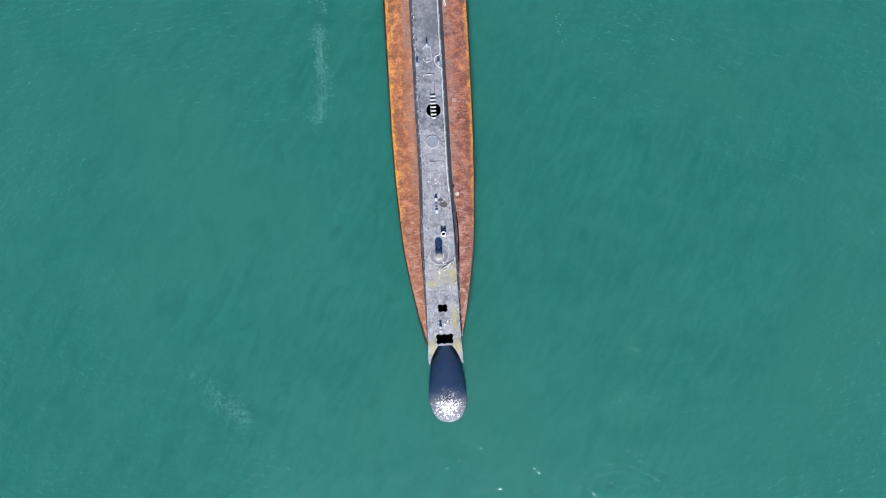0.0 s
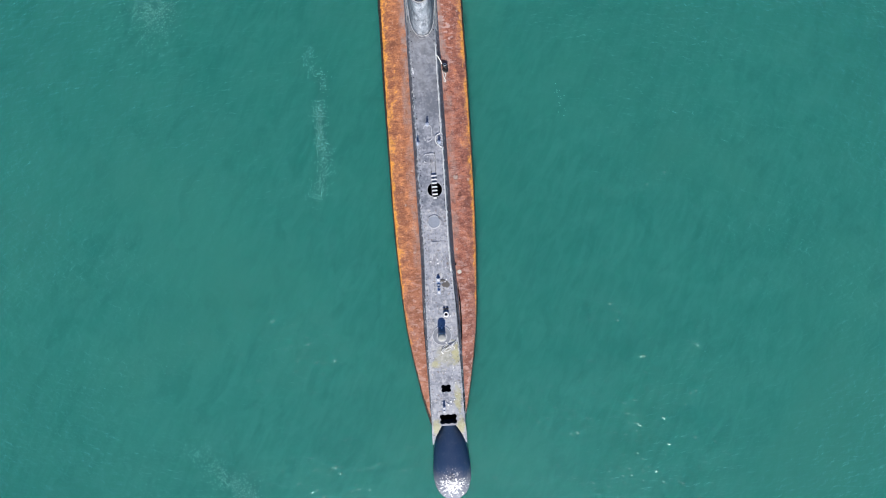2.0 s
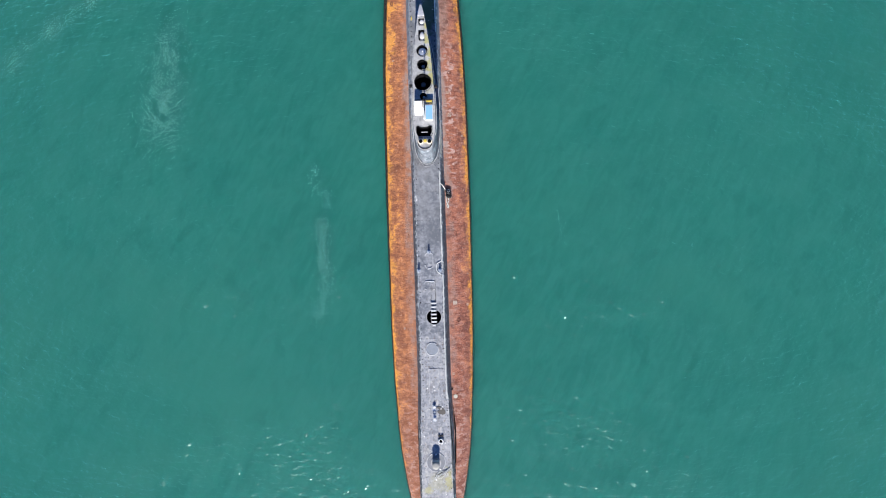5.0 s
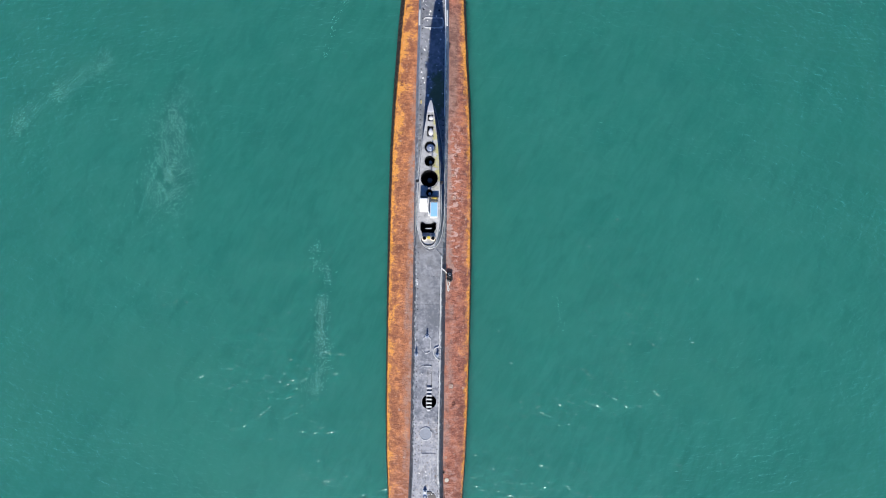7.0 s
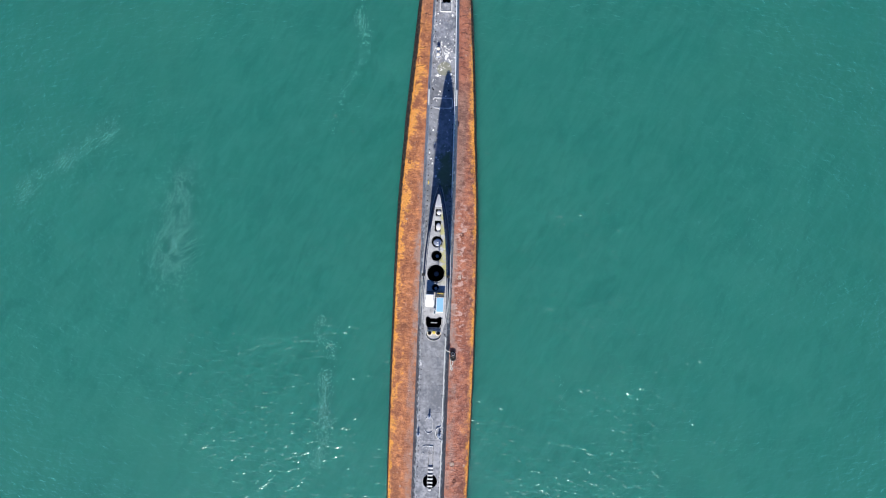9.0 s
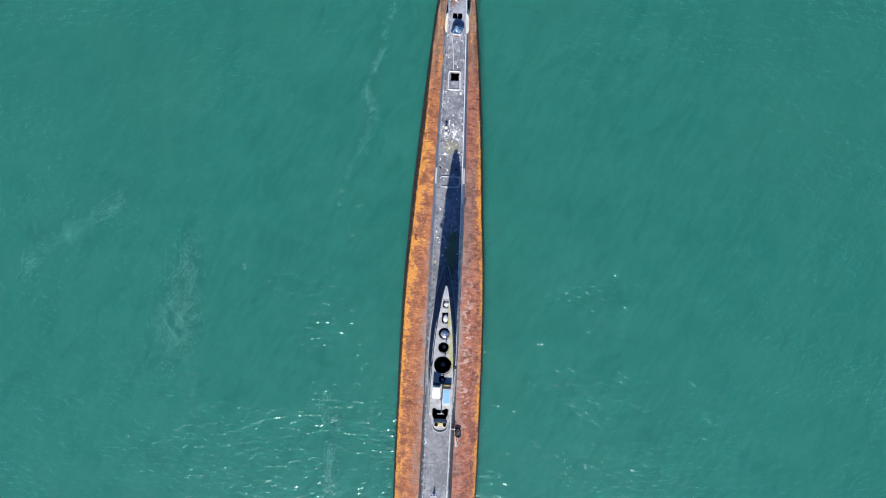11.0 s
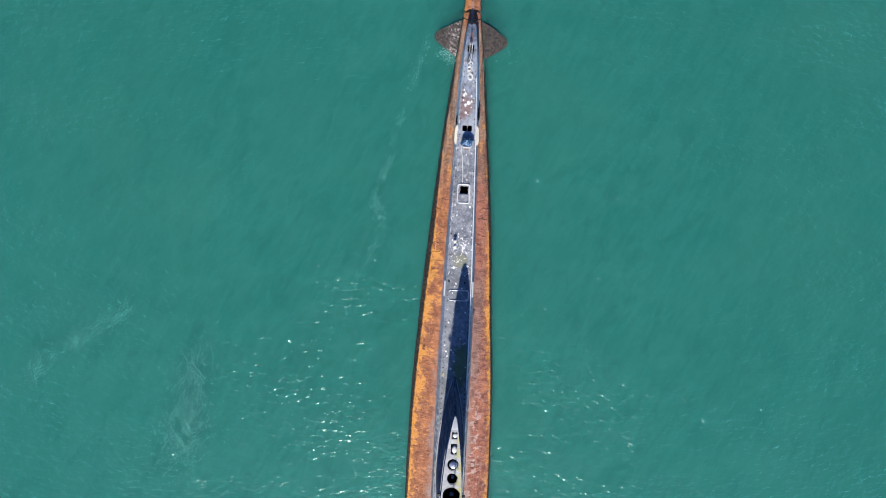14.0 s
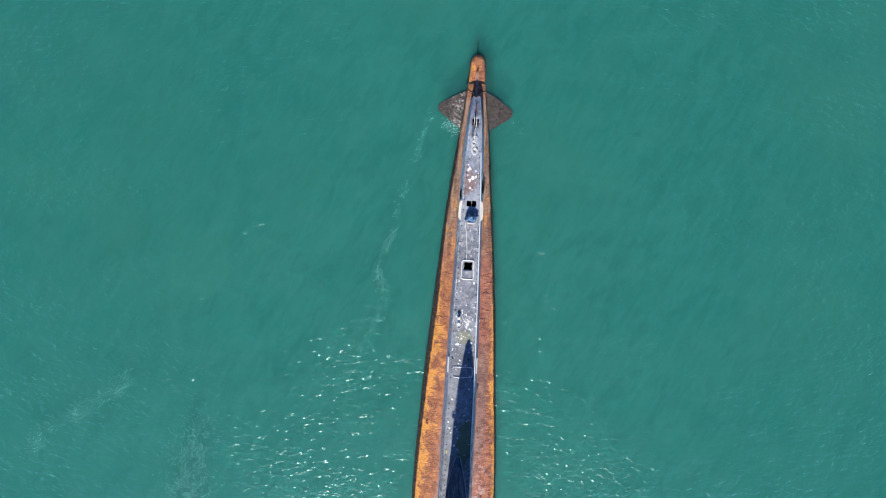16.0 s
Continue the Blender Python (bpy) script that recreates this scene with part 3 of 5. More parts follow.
def cut(ob, pts, z0, z1):
    """Takes a hole of that outline out of a mesh object."""
    bm = prism(bmesh.new(), pts, z0, z1)
    bmesh.ops.recalc_face_normals(bm, faces=bm.faces[:])
    me = bpy.data.meshes.new("cutter")
    bm.to_mesh(me)
    bm.free()
    tool = new("cutter", me)
    mod = ob.modifiers.new("hole", "BOOLEAN")
    mod.operation, mod.object, mod.solver = "DIFFERENCE", tool, "EXACT"
    bpy.context.view_layer.update()
    made = bpy.data.meshes.new_from_object(ob.evaluated_get(bpy.context.evaluated_depsgraph_get()))
    ob.modifiers.clear()
    ob.data = made
    bpy.data.objects.remove(tool)
    bpy.data.meshes.remove(me)


def curve_of(table, w=7):
    ys, vs = np.array(table, float).T
    fine = np.linspace(ys[0], ys[-1], 600)
    v = np.interp(fine, ys, vs)
    soft = np.convolve(np.pad(v, w // 2, mode="reflect", reflect_type="odd"), np.ones(w) / w, "valid")
    return lambda y: float(np.interp(y, fine, soft))


# ---- the boat's lines: bow at -y, stern at +y, waterline at z = 0 ----
BEAM = curve_of([(-6.5, 0.5), (-5, 1.1), (-3, 1.68), (-1.4, 2.05), (2.2, 2.72), (5.4, 3.2), (8, 3.42), (12.2, 3.66), (17, 3.82), (23, 3.9), (28, 3.94),
                 (36, 3.92), (41, 3.82), (45, 3.66), (50, 3.34), (55.6, 3.02), (58, 2.87), (62, 2.55), (67, 2.06), (72, 1.59), (75, 1.22), (78, 0.84), (80.2, 0.68), (80.8, 0.62), (81.1, 0.50), (81.3, 0.30), (81.4, 0.10)], 3)
TOP = curve_of([(-6.5, -0.6), (-5, 0.1), (-3, 0.5), (0, 0.75), (4, 0.86), (10, 0.93), (20, 0.98), (45, 0.98), (56, 0.92), (66, 0.80), (74, 0.66), (78, 0.50), (80.6, 0.36), (81.1, 0.26), (81.4, 0.06)], 3)
POWER = curve_of([(-6.5, 2.4), (15, 2.3), (30, 2.05), (45, 1.9), (60, 1.72), (73, 1.72), (79, 2.8), (81.4, 2.8)])
EDGE = curve_of([(-3.4, 1.48), (2, 1.40), (7.4, 1.32), (12, 1.15), (17, 1.15), (31, 1.18), (46, 1.20), (55, 1.12), (60, 1.02), (66, 0.88), (72, 0.66), (75, 0.52), (77.3, 0.30)])
FOOT = curve_of([(-3.4, 1.62), (2, 1.68), (7.4, 1.70), (12, 1.56), (17, 1.57), (31, 1.55), (46, 1.57), (55, 1.45), (60, 1.30), (64.5, 1.17), (72, 1.00), (75, 0.75), (77.3, 0.42)])
DECKZ = curve_of([(-3.4, 1.85), (2, 1.95), (8, 2.0), (60, 2.02), (70, 1.95), (74.5, 1.80), (76.0, 1.55), (77.3, 1.15)])


# the port side lies a little wider at the water
PORT = curve_of([(-6.5, 0.08), (-3, 0.22), (9, 0.18), (14, 0.17), (20, 0.12), (34, 0.10), (42, 0.17), (52, 0.24), (58, 0.12), (64, 0.13), (68, 0.16), (72, 0.06), (75, 0.0), (81.4, 0.0)])


def hull_z(x, y):
    q = min(abs(x) / (BEAM(y) + (PORT(y) if x < 0 else 0.0)), 1.0)
    return TOP(y) * (1 - q ** POWER(y)) ** (1 / POWER(y))


# ---- sea ----
WAVES = []
wave_rng = np.random.default_rng(4)
for k in range(26):
    wl = 1.13 ** k + 1.2
    WAVES.append((0.0010 * wl ** 0.75, math.tau / wl, wave_rng.normal(radians(80), 0.6), wave_rng.uniform(0, 6.28)))


def swell(x, y):
    return sum(a * np.sin(k * (x * math.cos(d) + y * math.sin(d)) + p) for a, k, d, p in WAVES)


def make_sea():
    def lines(a, b, step, far):
        core = list(np.arange(a, b + step / 2, step))
        out, d, v = [], step, 0.0
        while v < far:
            d *= 1.22
            v += d
            out.append(v)
        return np.array([a - q for q in out[::-1]] + core + [b + q for q in out])

    xs, ys = lines(-50, 50, 0.5, 3500), lines(-30, 100, 0.5, 3500)
    gx, gy = np.meshgrid(xs, ys)
    gz = swell(gx, gy)
    near = np.clip((220 - np.hypot(gx, gy - 35)) / 120, 0, 1)
    gz *= near
    h, w = gx.shape
    verts = np.c_[gx.ravel(), gy.ravel(), gz.ravel()]
    i = (np.arange(h - 1)[:, None] * w + np.arange(w - 1)).ravel()
    faces = np.c_[i, i + 1, i + w + 1, i + w]
    me = bpy.data.meshes.new("water")
    me.from_pydata(verts.tolist(), [], faces.tolist())
    me.polygons.foreach_set("use_smooth", [True] * len(me.polygons))
    me.materials.append(WATER)
    return tagged(new("water", me), "calm teal green sea with small ripples", "water", kind="structure")


sea = make_sea()
for depth, mat in ((0.5, MURK), (1.5, MURK_DEEP)):
    me = bpy.data.meshes.new("murk")
    me.from_pydata([(-3600, -3600, -depth), (3600, -3600, -depth), (3600, 3600, -depth), (-3600, 3600, -depth)], [], [(0, 1, 2, 3)])
    me.materials.append(mat)
    new("murk", me).parent = sea

# ---- submarine: hull ----
sub = thing("submarine", "old decommissioned submarine with rusted hull afloat in the sea", "submarine")


def make_hull():
    bm = bmesh.new()
    ys = list(np.arange(-6.5, 80.4, 0.5)) + [80.5, 80.8, 81.0, 81.15, 81.28, 81.35, 81.4]
    rings = []
    for y in ys:
        b, h, p = BEAM(y), TOP(y), POWER(y)
        wide = 1 + PORT(y) / b
        ring = []
        for k in range(33):
            a = math.pi * k / 32
            c, s = math.cos(a), math.sin(a)
            ring.append((b * math.copysign(abs(c) ** (2 / p), c), y, h * abs(s) ** (2 / p)))
        for k in range(1, 12):
            a = math.pi + math.pi * k / 12
            # starboard bulge below water is added to darken the sea alongside
            full = b + (1.3 if math.cos(a) > 0 else 0.40) * min(1, max(0, (y + 4) / 6)) * math.sin(math.pi * min(1.0, 2.2 * abs(math.sin(a)) ** 1.3) * 0.5) * abs(math.cos(a))
            ring.append((full * math.cos(a), y, -min(4.6, 0.6 + b * 1.2) * abs(math.sin(a)) ** 0.8))
        ring = [(x * wide if x < 0 else x, v, z) for x, v, z in ring]
        rings.append(ring)
    loft(bm, rings)
    bm.faces.ensure_lookup_table()
    for f in bm.faces:
        m = f.calc_center_median()
        if m.z > 0.2 and m.y < 76.5 and abs(m.x) < FOOT(max(m.y, -3.4)) - 0.30:
            f.material_index = 1
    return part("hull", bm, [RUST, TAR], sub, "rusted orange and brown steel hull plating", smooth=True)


hull = make_hull()

# ---- casing ----
casing = thing("deck_casing", "", "")
casing.parent = sub
casing["label"] = "weathered grey steel deck casing with riveted plates"


def flank_plate(side, y0, y1):
    bm = bmesh.new()
    ys = np.linspace(y0, y1, max(2, int((y1 - y0) / 0.7) + 1))
    rings = []
    for y in ys:
        e, f = EDGE(y), FOOT(y)
        zt, zb = DECKZ(y), (hull_z(f, y) - 0.06 if f < BEAM(y) else -0.4)
        ring = []
        for k in range(6):
            t = k / 5
            ring.append((side * (e + (f - e) * t ** 0.8), y, zt + (zb - zt) * (t ** 1.15)))
        for k in range(5, -1, -1):
            t = k / 5
            ring.append((side * (e + (f - e) * t ** 0.8 - 0.03), y, zt - 0.02 + (zb - zt) * (t ** 1.15)))
        rings.append(ring)
    loft(bm, rings)
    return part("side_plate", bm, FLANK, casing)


def side_z(x, y):
    """Height of the casing side, or of the hull beyond its foot, at x >= 0."""
    e, f = EDGE(y), FOOT(y)
    if x <= e:
        return DECKZ(y) + 0.012
    if x < f:
        zb = hull_z(f, y) - 0.06 if f < BEAM(y) else -0.4
        return DECKZ(y) + (zb - DECKZ(y)) * ((x - e) / (f - e)) ** 1.44
    return hull_z(x, y)


def seam(name, side, rows, mat, label="", lift=0.014, rag=0.0, seed=1):
    """A slot, stain or strip laid along the casing side: rows of y, inner x and outer x."""
    rr = random.Random(seed)
    ys, a, b = zip(*rows)
    rings = []
    for y in np.linspace(ys[0], ys[-1], max(6, int(abs(ys[-1] - ys[0]) / 0.18))):
        x0, x1 = float(np.interp(y, ys, a)) + rr.uniform(-rag, rag), float(np.interp(y, ys, b)) + rr.uniform(-rag, rag)
        x1 = max(x1, x0 + 0.015)
        xs = [x0 + (x1 - x0) * k / 4 for k in range(5)]
        rings.append([(side * x, y, side_z(x, y) + lift) for x in xs] + [(side * x, y, side_z(x, y) - 0.05) for x in xs[::-1]])
    return part(name, loft(bmesh.new(), rings), mat, casing, label)


def deck_plate(y0, y1):
    bm = bmesh.new()
    ys = np.linspace(y0, y1, 4)
    pts = [(EDGE(y) + 0.02, y) for y in ys] + [(-EDGE(y) - 0.02, y) for y in ys[::-1]]
    prism(bm, pts, lambda x, y: DECKZ(y) - 0.025, lambda x, y: DECKZ(y) + 0.012 + 0.03 * (1 - (x / EDGE(y)) ** 2))
    return part("deck_plate", bm, DECK, casing)


rng = random.Random(11)
joints = [-3.4, -1.0, 1.5, 4.0, 6.2, 8.6, 11.0, 13.4, 15.9, 19.1, 21.6, 24.2, 26.7, 29.3, 31.9, 34.6, 37.2, 39.8, 42.4, 45.0, 47.6,
          50.2, 52.8, 55.3, 57.9, 60.4, 62.9, 65.3, 67.1, 69.2, 71.4, 73.5, 75.6, 77.3]
plates = [deck_plate(a + 0.006, b - 0.006) for a, b in zip(joints, joints[1:])]
for a, b in zip(joints[::2], joints[2::2] + [joints[-1]] * (len(joints) % 2 == 0)):
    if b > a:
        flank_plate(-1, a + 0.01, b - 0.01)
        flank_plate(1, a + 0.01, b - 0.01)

OPENINGS = [lobed(-0.45, 0.42, -0.40, 0.28, 2), lobed(-0.76, 0.78, -3.28, -2.34, 3), circle(0.18, 17.85, 0.66), lobed(-0.36, 0.40, 61.82, 62.52, 2),
            rounded(-0.42, -0.02, 67.44, 67.95, 0.05), rounded(0.04, 0.42, 67.44, 67.95, 0.05), lobed(-0.32, 0.28, 74.55, 75.25, 2)]
for hole in OPENINGS:
    lo, hi = min(p[1] for p in hole), max(p[1] for p in hole)
    for (a, b), p in zip(zip(joints, joints[1:]), plates):
        if a < hi and b > lo:
            cut(p, hole, 1.0, 3.0)


for k, (a, b) in enumerate(((-0.42, -0.03), (0.01, 0.38), (0.42, 0.86))):
    bm = prism(bmesh.new(), [(a, 10.3), (b, 10.3), (b, 13.15), (a, 13.15)], 2.0, lambda x, y: DECKZ(y) + 0.0165 + 0.03 * (1 - (x / EDGE(y)) ** 2))
    part("deck_panel", bm, DECK, casing)


def bow_prong(side):
    bm = bmesh.new()
    pts = [(1.52, -3.39), (1.56, -4.3), (1.55, -5.1), (1.44, -5.0), (1.22, -4.4), (0.90, -3.8), (0.62, -3.39)]
    prism(bm, [(side * x, y) for x, y in pts], lambda x, y: -0.3 if abs(x) > 1.5 else 0.9, lambda x, y: 1.86 + 0.10 * (y + 3.39))
    return part("bow_prong", bm, DECK, casing)


bow_prong(-1), bow_prong(1)
# black plate added under the bow opening to keep its inside dark
part("flood_hole_floor", box(bmesh.new(), -0.9, 0.9, -0.9, 0.8, 1.44, 1.46), TAR, casing)
# plate added to keep the sun out from under the fore deck
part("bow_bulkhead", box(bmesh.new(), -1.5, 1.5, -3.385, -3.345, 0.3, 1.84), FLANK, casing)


# black strips for shadow at the fore casing's foot and crease; torn openings aft
seam("flood_slot", 1, [(3.0, 1.66, 1.70), (4.2, 1.66, 1.78), (6.0, 1.69, 1.86), (7.6, 1.70, 1.85), (9.3, 1.66, 1.70)], TAR, "black strip for the shadow gap along the casing foot")
seam("flood_slot", 1, [(4.6, 1.55, 1.58), (6.0, 1.46, 1.52), (7.8, 1.38, 1.44), (8.9, 1.34, 1.37)], TAR)
seam("flood_slot", -1, [(2.0, 1.67, 1.70), (3.4, 1.64, 1.75), (5.6, 1.64, 1.74), (8.0, 1.66, 1.69)], TAR, "black strip for the shadow gap along the casing foot")
seam("flood_slot", 1, [(-2.3, 1.50, 1.54), (-1.7, 1.47, 1.66), (-1.1, 1.48, 1.64), (-0.6, 1.50, 1.53)], TAR)
seam("torn_opening", 1, [(68.7, 0.92, 1.02), (69.0, 0.88, 1.10), (69.6, 0.88, 1.08), (70.0, 0.90, 0.96)], TAR, "dark torn opening in the casing side", rag=0.02)
seam("torn_opening", -1, [(68.1, 0.92, 0.98), (68.4, 0.90, 1.06), (68.8, 0.90, 1.04), (69.1, 0.91, 0.95)], TAR, "dark torn opening in the casing side", rag=0.02, seed=2)
# salt and old paint dried on the casing sides
seam("salt_stain", 1, [(32.4, 1.30, 1.36), (33.4, 1.24, 1.42), (34.8, 1.26, 1.44), (36.0, 1.28, 1.36), (36.8, 1.30, 1.33)], CHALK, "chalky cream salt stain beside the tower", 0.01, 0.045, 3)
seam("salt_stain", 1, [(37.6, 1.34, 1.38), (38.6, 1.30, 1.42), (40.0, 1.34, 1.40), (41.2, 1.36, 1.38)], CHALK, "", 0.01, 0.04, 4)
seam("salt_stain", -1, [(63.3, 1.02, 1.06), (64.0, 0.99, 1.10), (65.0, 0.99, 1.12), (66.0, 0.98, 1.02)], PALE, "flaking white paint on the casing side", 0.01, 0.05, 5)
seam("salt_stain", -1, [(33.0, 1.30, 1.34), (35.0, 1.28, 1.40), (37.0, 1.32, 1.36)], CHALK, "", 0.01, 0.045, 6)


# ---- bow sonar dome ----
def make_sonar_dome():
    wide = curve_of([(-10.72, 0.05), (-10.66, 0.45), (-10.48, 0.90), (-10.1, 1.27), (-9.6, 1.52), (-9.0, 1.70), (-8.3, 1.76), (-7.4, 1.72), (-6.3, 1.58), (-5.2, 1.38), (-4.3, 1.08), (-3.6, 0.72), (-3.2, 0.55)], 3)
    high = curve_of([(-10.72, 0.05), (-10.55, 0.5), (-10.0, 1.02), (-9.2, 1.45), (-8.3, 1.66), (-7.2, 1.62), (-5.8, 1.40), (-4.4, 1.12), (-3.2, 0.82)], 3)
    bm = bmesh.new()
    rings = []
    for y in [-10.72, -10.70, -10.64, -10.54, -10.4, -10.22, *np.arange(-10.0, -3.15, 0.25)]:
        w, h = wide(y), high(y)
        rings.append([(w * math.cos(a), y, h * math.sin(a) if a <= math.pi + 1e-6 else 1.6 * w * math.sin(a) * 0.9)
                      for a in (math.tau * k / 40 for k in range(40))])
    loft(bm, rings)
    return part("sonar_dome", bm, DOME, sub, "dark slate bow dome splashed with bird droppings", smooth=True)


dome = make_sonar_dome()
for dx, dy in ((0.0, 0.0), (0.16, 0.08), (-0.14, 0.10), (0.12, -0.15), (-0.10, -0.17), (0.02, 0.22)):
    part("drain_hole", cyl(bmesh.new(), 0, 0, -0.05, 0.012, 0.045, n=10), TAR, dome, at=(-0.02 + dx * 1.2, -8.08 + dy * 1.2, 1.685))

# ---- sail ----
SAIL_TOP = 7.8      # height of the tower's roof
TOP_HALF = curve_of([(31.9, 0.05), (32.0, 0.36), (32.25, 0.58), (32.85, 0.76), (34.0, 0.90), (35.2, 0.93), (36.5, 0.88), (38.7, 0.76), (40.0, 0.66), (41.3, 0.50), (42.5, 0.32), (43.3, 0.17), (43.8, 0.04)])
BASE_HALF = curve_of([(31.95, 0.05), (32.08, 0.50), (32.5, 0.80), (33.3, 1.04), (35.0, 1.20), (37.0, 1.24), (39.0, 1.16), (41.0, 0.95), (42.6, 0.70), (43.8, 0.44), (44.7, 0.20), (45.25, 0.04)])


def outline(half, y0, y1, inset=0.0, n=44):
    ys = [y0 + (y1 - y0) * (0.5 - 0.5 * math.cos(math.pi * k / n)) for k in range(n + 1)]
    right = [(max(half(y) - inset, 0.02), y) for y in ys]
    return right + [(-x, y) for x, y in right[::-1]]


def sail_top(y):
    return SAIL_TOP - 0.22 * max(0.0, (y - 42.7) / 1.1) ** 1.3


sail = thing("sail", "", "")
sail.parent = sub
sail.location = (0.05, -0.08, 0.45)
sail["label"] = "grey weathered streamlined conning tower with mast wells"


def make_sail():
    bm = bmesh.new()
    base, top = outline(BASE_HALF, 31.95, 45.25), outline(TOP_HALF, 31.9, 43.8)
    base_i, top_i = outline(BASE_HALF, 32.05, 44.95, 0.05), outline(TOP_HALF, 31.98, 43.5, 0.05)
    rings = []
    for k in range(11):
        t = k / 10
        e = t ** 0.72
        rings.append([(b[0] + (c[0] - b[0]) * e, b[1] + (c[1] - b[1]) * t, 1.45 + (sail_top(c[1]) - 1.45) * t) for b, c in zip(base, top)])
    for k in range(10, -1, -2):
        t = k / 10
        e = t ** 0.72
        rings.append([(b[0] + (c[0] - b[0]) * e, b[1] + (c[1] - b[1]) * t, 1.45 + (sail_top(c[1]) - 1.50) * t) for b, c in zip(base_i, top_i)])
    rings.append(rings[0])
    loft(bm, rings, caps=False)
    bmesh.ops.remove_doubles(bm, verts=bm.verts[:], dist=1e-5)
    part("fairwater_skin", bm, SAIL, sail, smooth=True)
    bm = bmesh.new()
    pts = outline(TOP_HALF, 31.92, 43.75, 0.012)
    prism(bm, pts, lambda x, y: sail_top(y) - 0.05, lambda x, y: sail_top(y) + 0.012)
    return part("top_plate", bm, SAIL_ROOF, sail)


top_plate = make_sail()
bm = bmesh.new()
prism(bm, outline(TOP_HALF, 42.72, 43.72, 0.0, 20), lambda x, y: sail_top(y) - 0.03, lambda x, y: sail_top(y) + 0.03)
part("tail_cap", bm, PALE, sail, "pale cap on the tower's tail")
WELLS = [(0.03, 37.32, 0.69), (0.04, 38.72, 0.42), (0.04, 39.86, 0.44), (0.04, 36.18, 0.28)]
for x, y, r in WELLS:
    cut(top_plate, circle(x, y, r), 7.0, 8.5)
cut(top_plate, rounded(-0.19, 0.29, 40.70, 41.52, 0.05), 7.0, 8.5)
cut(top_plate, rounded(-0.16, 0.28, 41.92, 42.46, 0.05), 7.0, 8.5)
BRIDGE = [(-0.52, 33.14), (-0.50, 32.96), (0.52, 32.96), (0.54, 33.14), (0.64, 33.24), (0.64, 33.74), (0.50, 33.84), (0.34, 33.78), (0.28, 33.70),
          (-0.28, 33.70), (-0.34, 33.78), (-0.50, 33.84), (-0.62, 33.74), (-0.62, 33.24)]
cut(top_plate, BRIDGE, 7.0, 8.5)


def tub(name, pts, z0, z1, parent, label=""):
    """An open-topped dark well with walls and a floor."""
    bm = bmesh.new()
    cx, cy = sum(p[0] for p in pts) / len(pts), sum(p[1] for p in pts) / len(pts)
    out = [(cx + (x - cx) * 1.03, cy + (y - cy) * 1.03) for x, y in pts]
    rings = [[(x, y, z0 - 0.02) for x, y in out], [(x, y, z1) for x, y in out], [(x, y, z1) for x, y in pts], [(x, y, z0) for x, y in pts]]
    loft(bm, rings)
    return part(name, bm, TAR, parent, label)


for x, y, r in WELLS:
    tub("mast_well", circle(x, y, r - 0.01), 6.3 if r > 0.3 else 7.4, SAIL_TOP + 0.03, sail, "black round mast well")
tub("mast_well", rounded(-0.18, 0.28, 40.72, 41.50, 0.05), 6.6, SAIL_TOP + 0.03, sail, "black slot for a lowered mast")
tub("mast_well", rounded(-0.15, 0.27, 41.94, 42.44, 0.05), 6.6, SAIL_TOP + 0.02, sail, "black slot for a lowered mast")
tub("bridge_well", BRIDGE, 6.2, SAIL_TOP + 0.05, sail, "open black bridge cockpit")
part("hand_bar", box(bmesh.new(), -0.26, 0.26, 33.38, 33.44, 7.60, 7.66, 0.01), WELD, sail)


def mast_head(name, x, y, z, r, h, mat, label, dome_up=0.5):
    bm = bmesh.new()
    rings = []
    for rr, zz in ((0.9, -h), (0.9, -0.1), (1.0, -0.08), (1.0, 0.0)):
        rings.append([(x + r * rr * math.cos(a), y + r * rr * math.sin(a), z + zz) for a in (math.tau * k / 24 for k in range(24))])
    for k in range(1, 6):
        t = math.pi / 2 * k / 6
        rings.append([(x + r * math.cos(t) * math.cos(a), y + r * math.cos(t) * math.sin(a), z + r * dome_up * math.sin(t)) for a in (math.tau * j / 24 for j in range(24))])
    loft(bm, rings)
    return part(name, bm, mat, sail, label, smooth=True)


mast_head("mast_head", 0.03, 37.32, 7.36, 0.20, 0.9, painted("dull_mast", (0.14, 0.14, 0.15), 0.6), "dull grey lowered mast head", 0.3)
mast_head("mast_head", 0.05, 38.76, 7.46, 0.14, 0.9, STEEL, "pale lowered mast head", 0.5)
mast_head("radome", 0.04, 39.86, 7.66, 0.36, 1.2, SILVER, "silver dome filling its round well", 0.45)
part("radome_knob", cyl(bmesh.new(), 0.04, 39.86, 7.80, 7.86, 0.07, 0.05, 12), WELD, sail)
mast_head("mast_head", 0.04, 36.18, 7.72, 0.12, 0.3, STEEL, "pale lowered periscope head", 0.6)


def leaf(x, y, a, b, z):
    """A lens-shaped mast fairing."""
    bm = bmesh.new()
    rings = []
    for k, zz in ((1.0, -0.8), (1.0, 0.0), (0.75, 0.05), (0.3, 0.08)):
        ring = []
        for j in range(32):
            t = math.tau * j / 32
            c, q = math.cos(t), math.sin(t)
            ring.append((x + k * a * math.copysign(abs(c) ** 1.4, c), y + k * b * q, z + zz))
        rings.append(ring)
    loft(bm, rings)
    return part("mast_fairing", bm, PALE, sail, "white lens-shaped mast fairing", smooth=True)


leaf(0.05, 41.12, 0.20, 0.37, 7.74)
leaf(0.06, 42.26, 0.20, 0.26, 7.72)

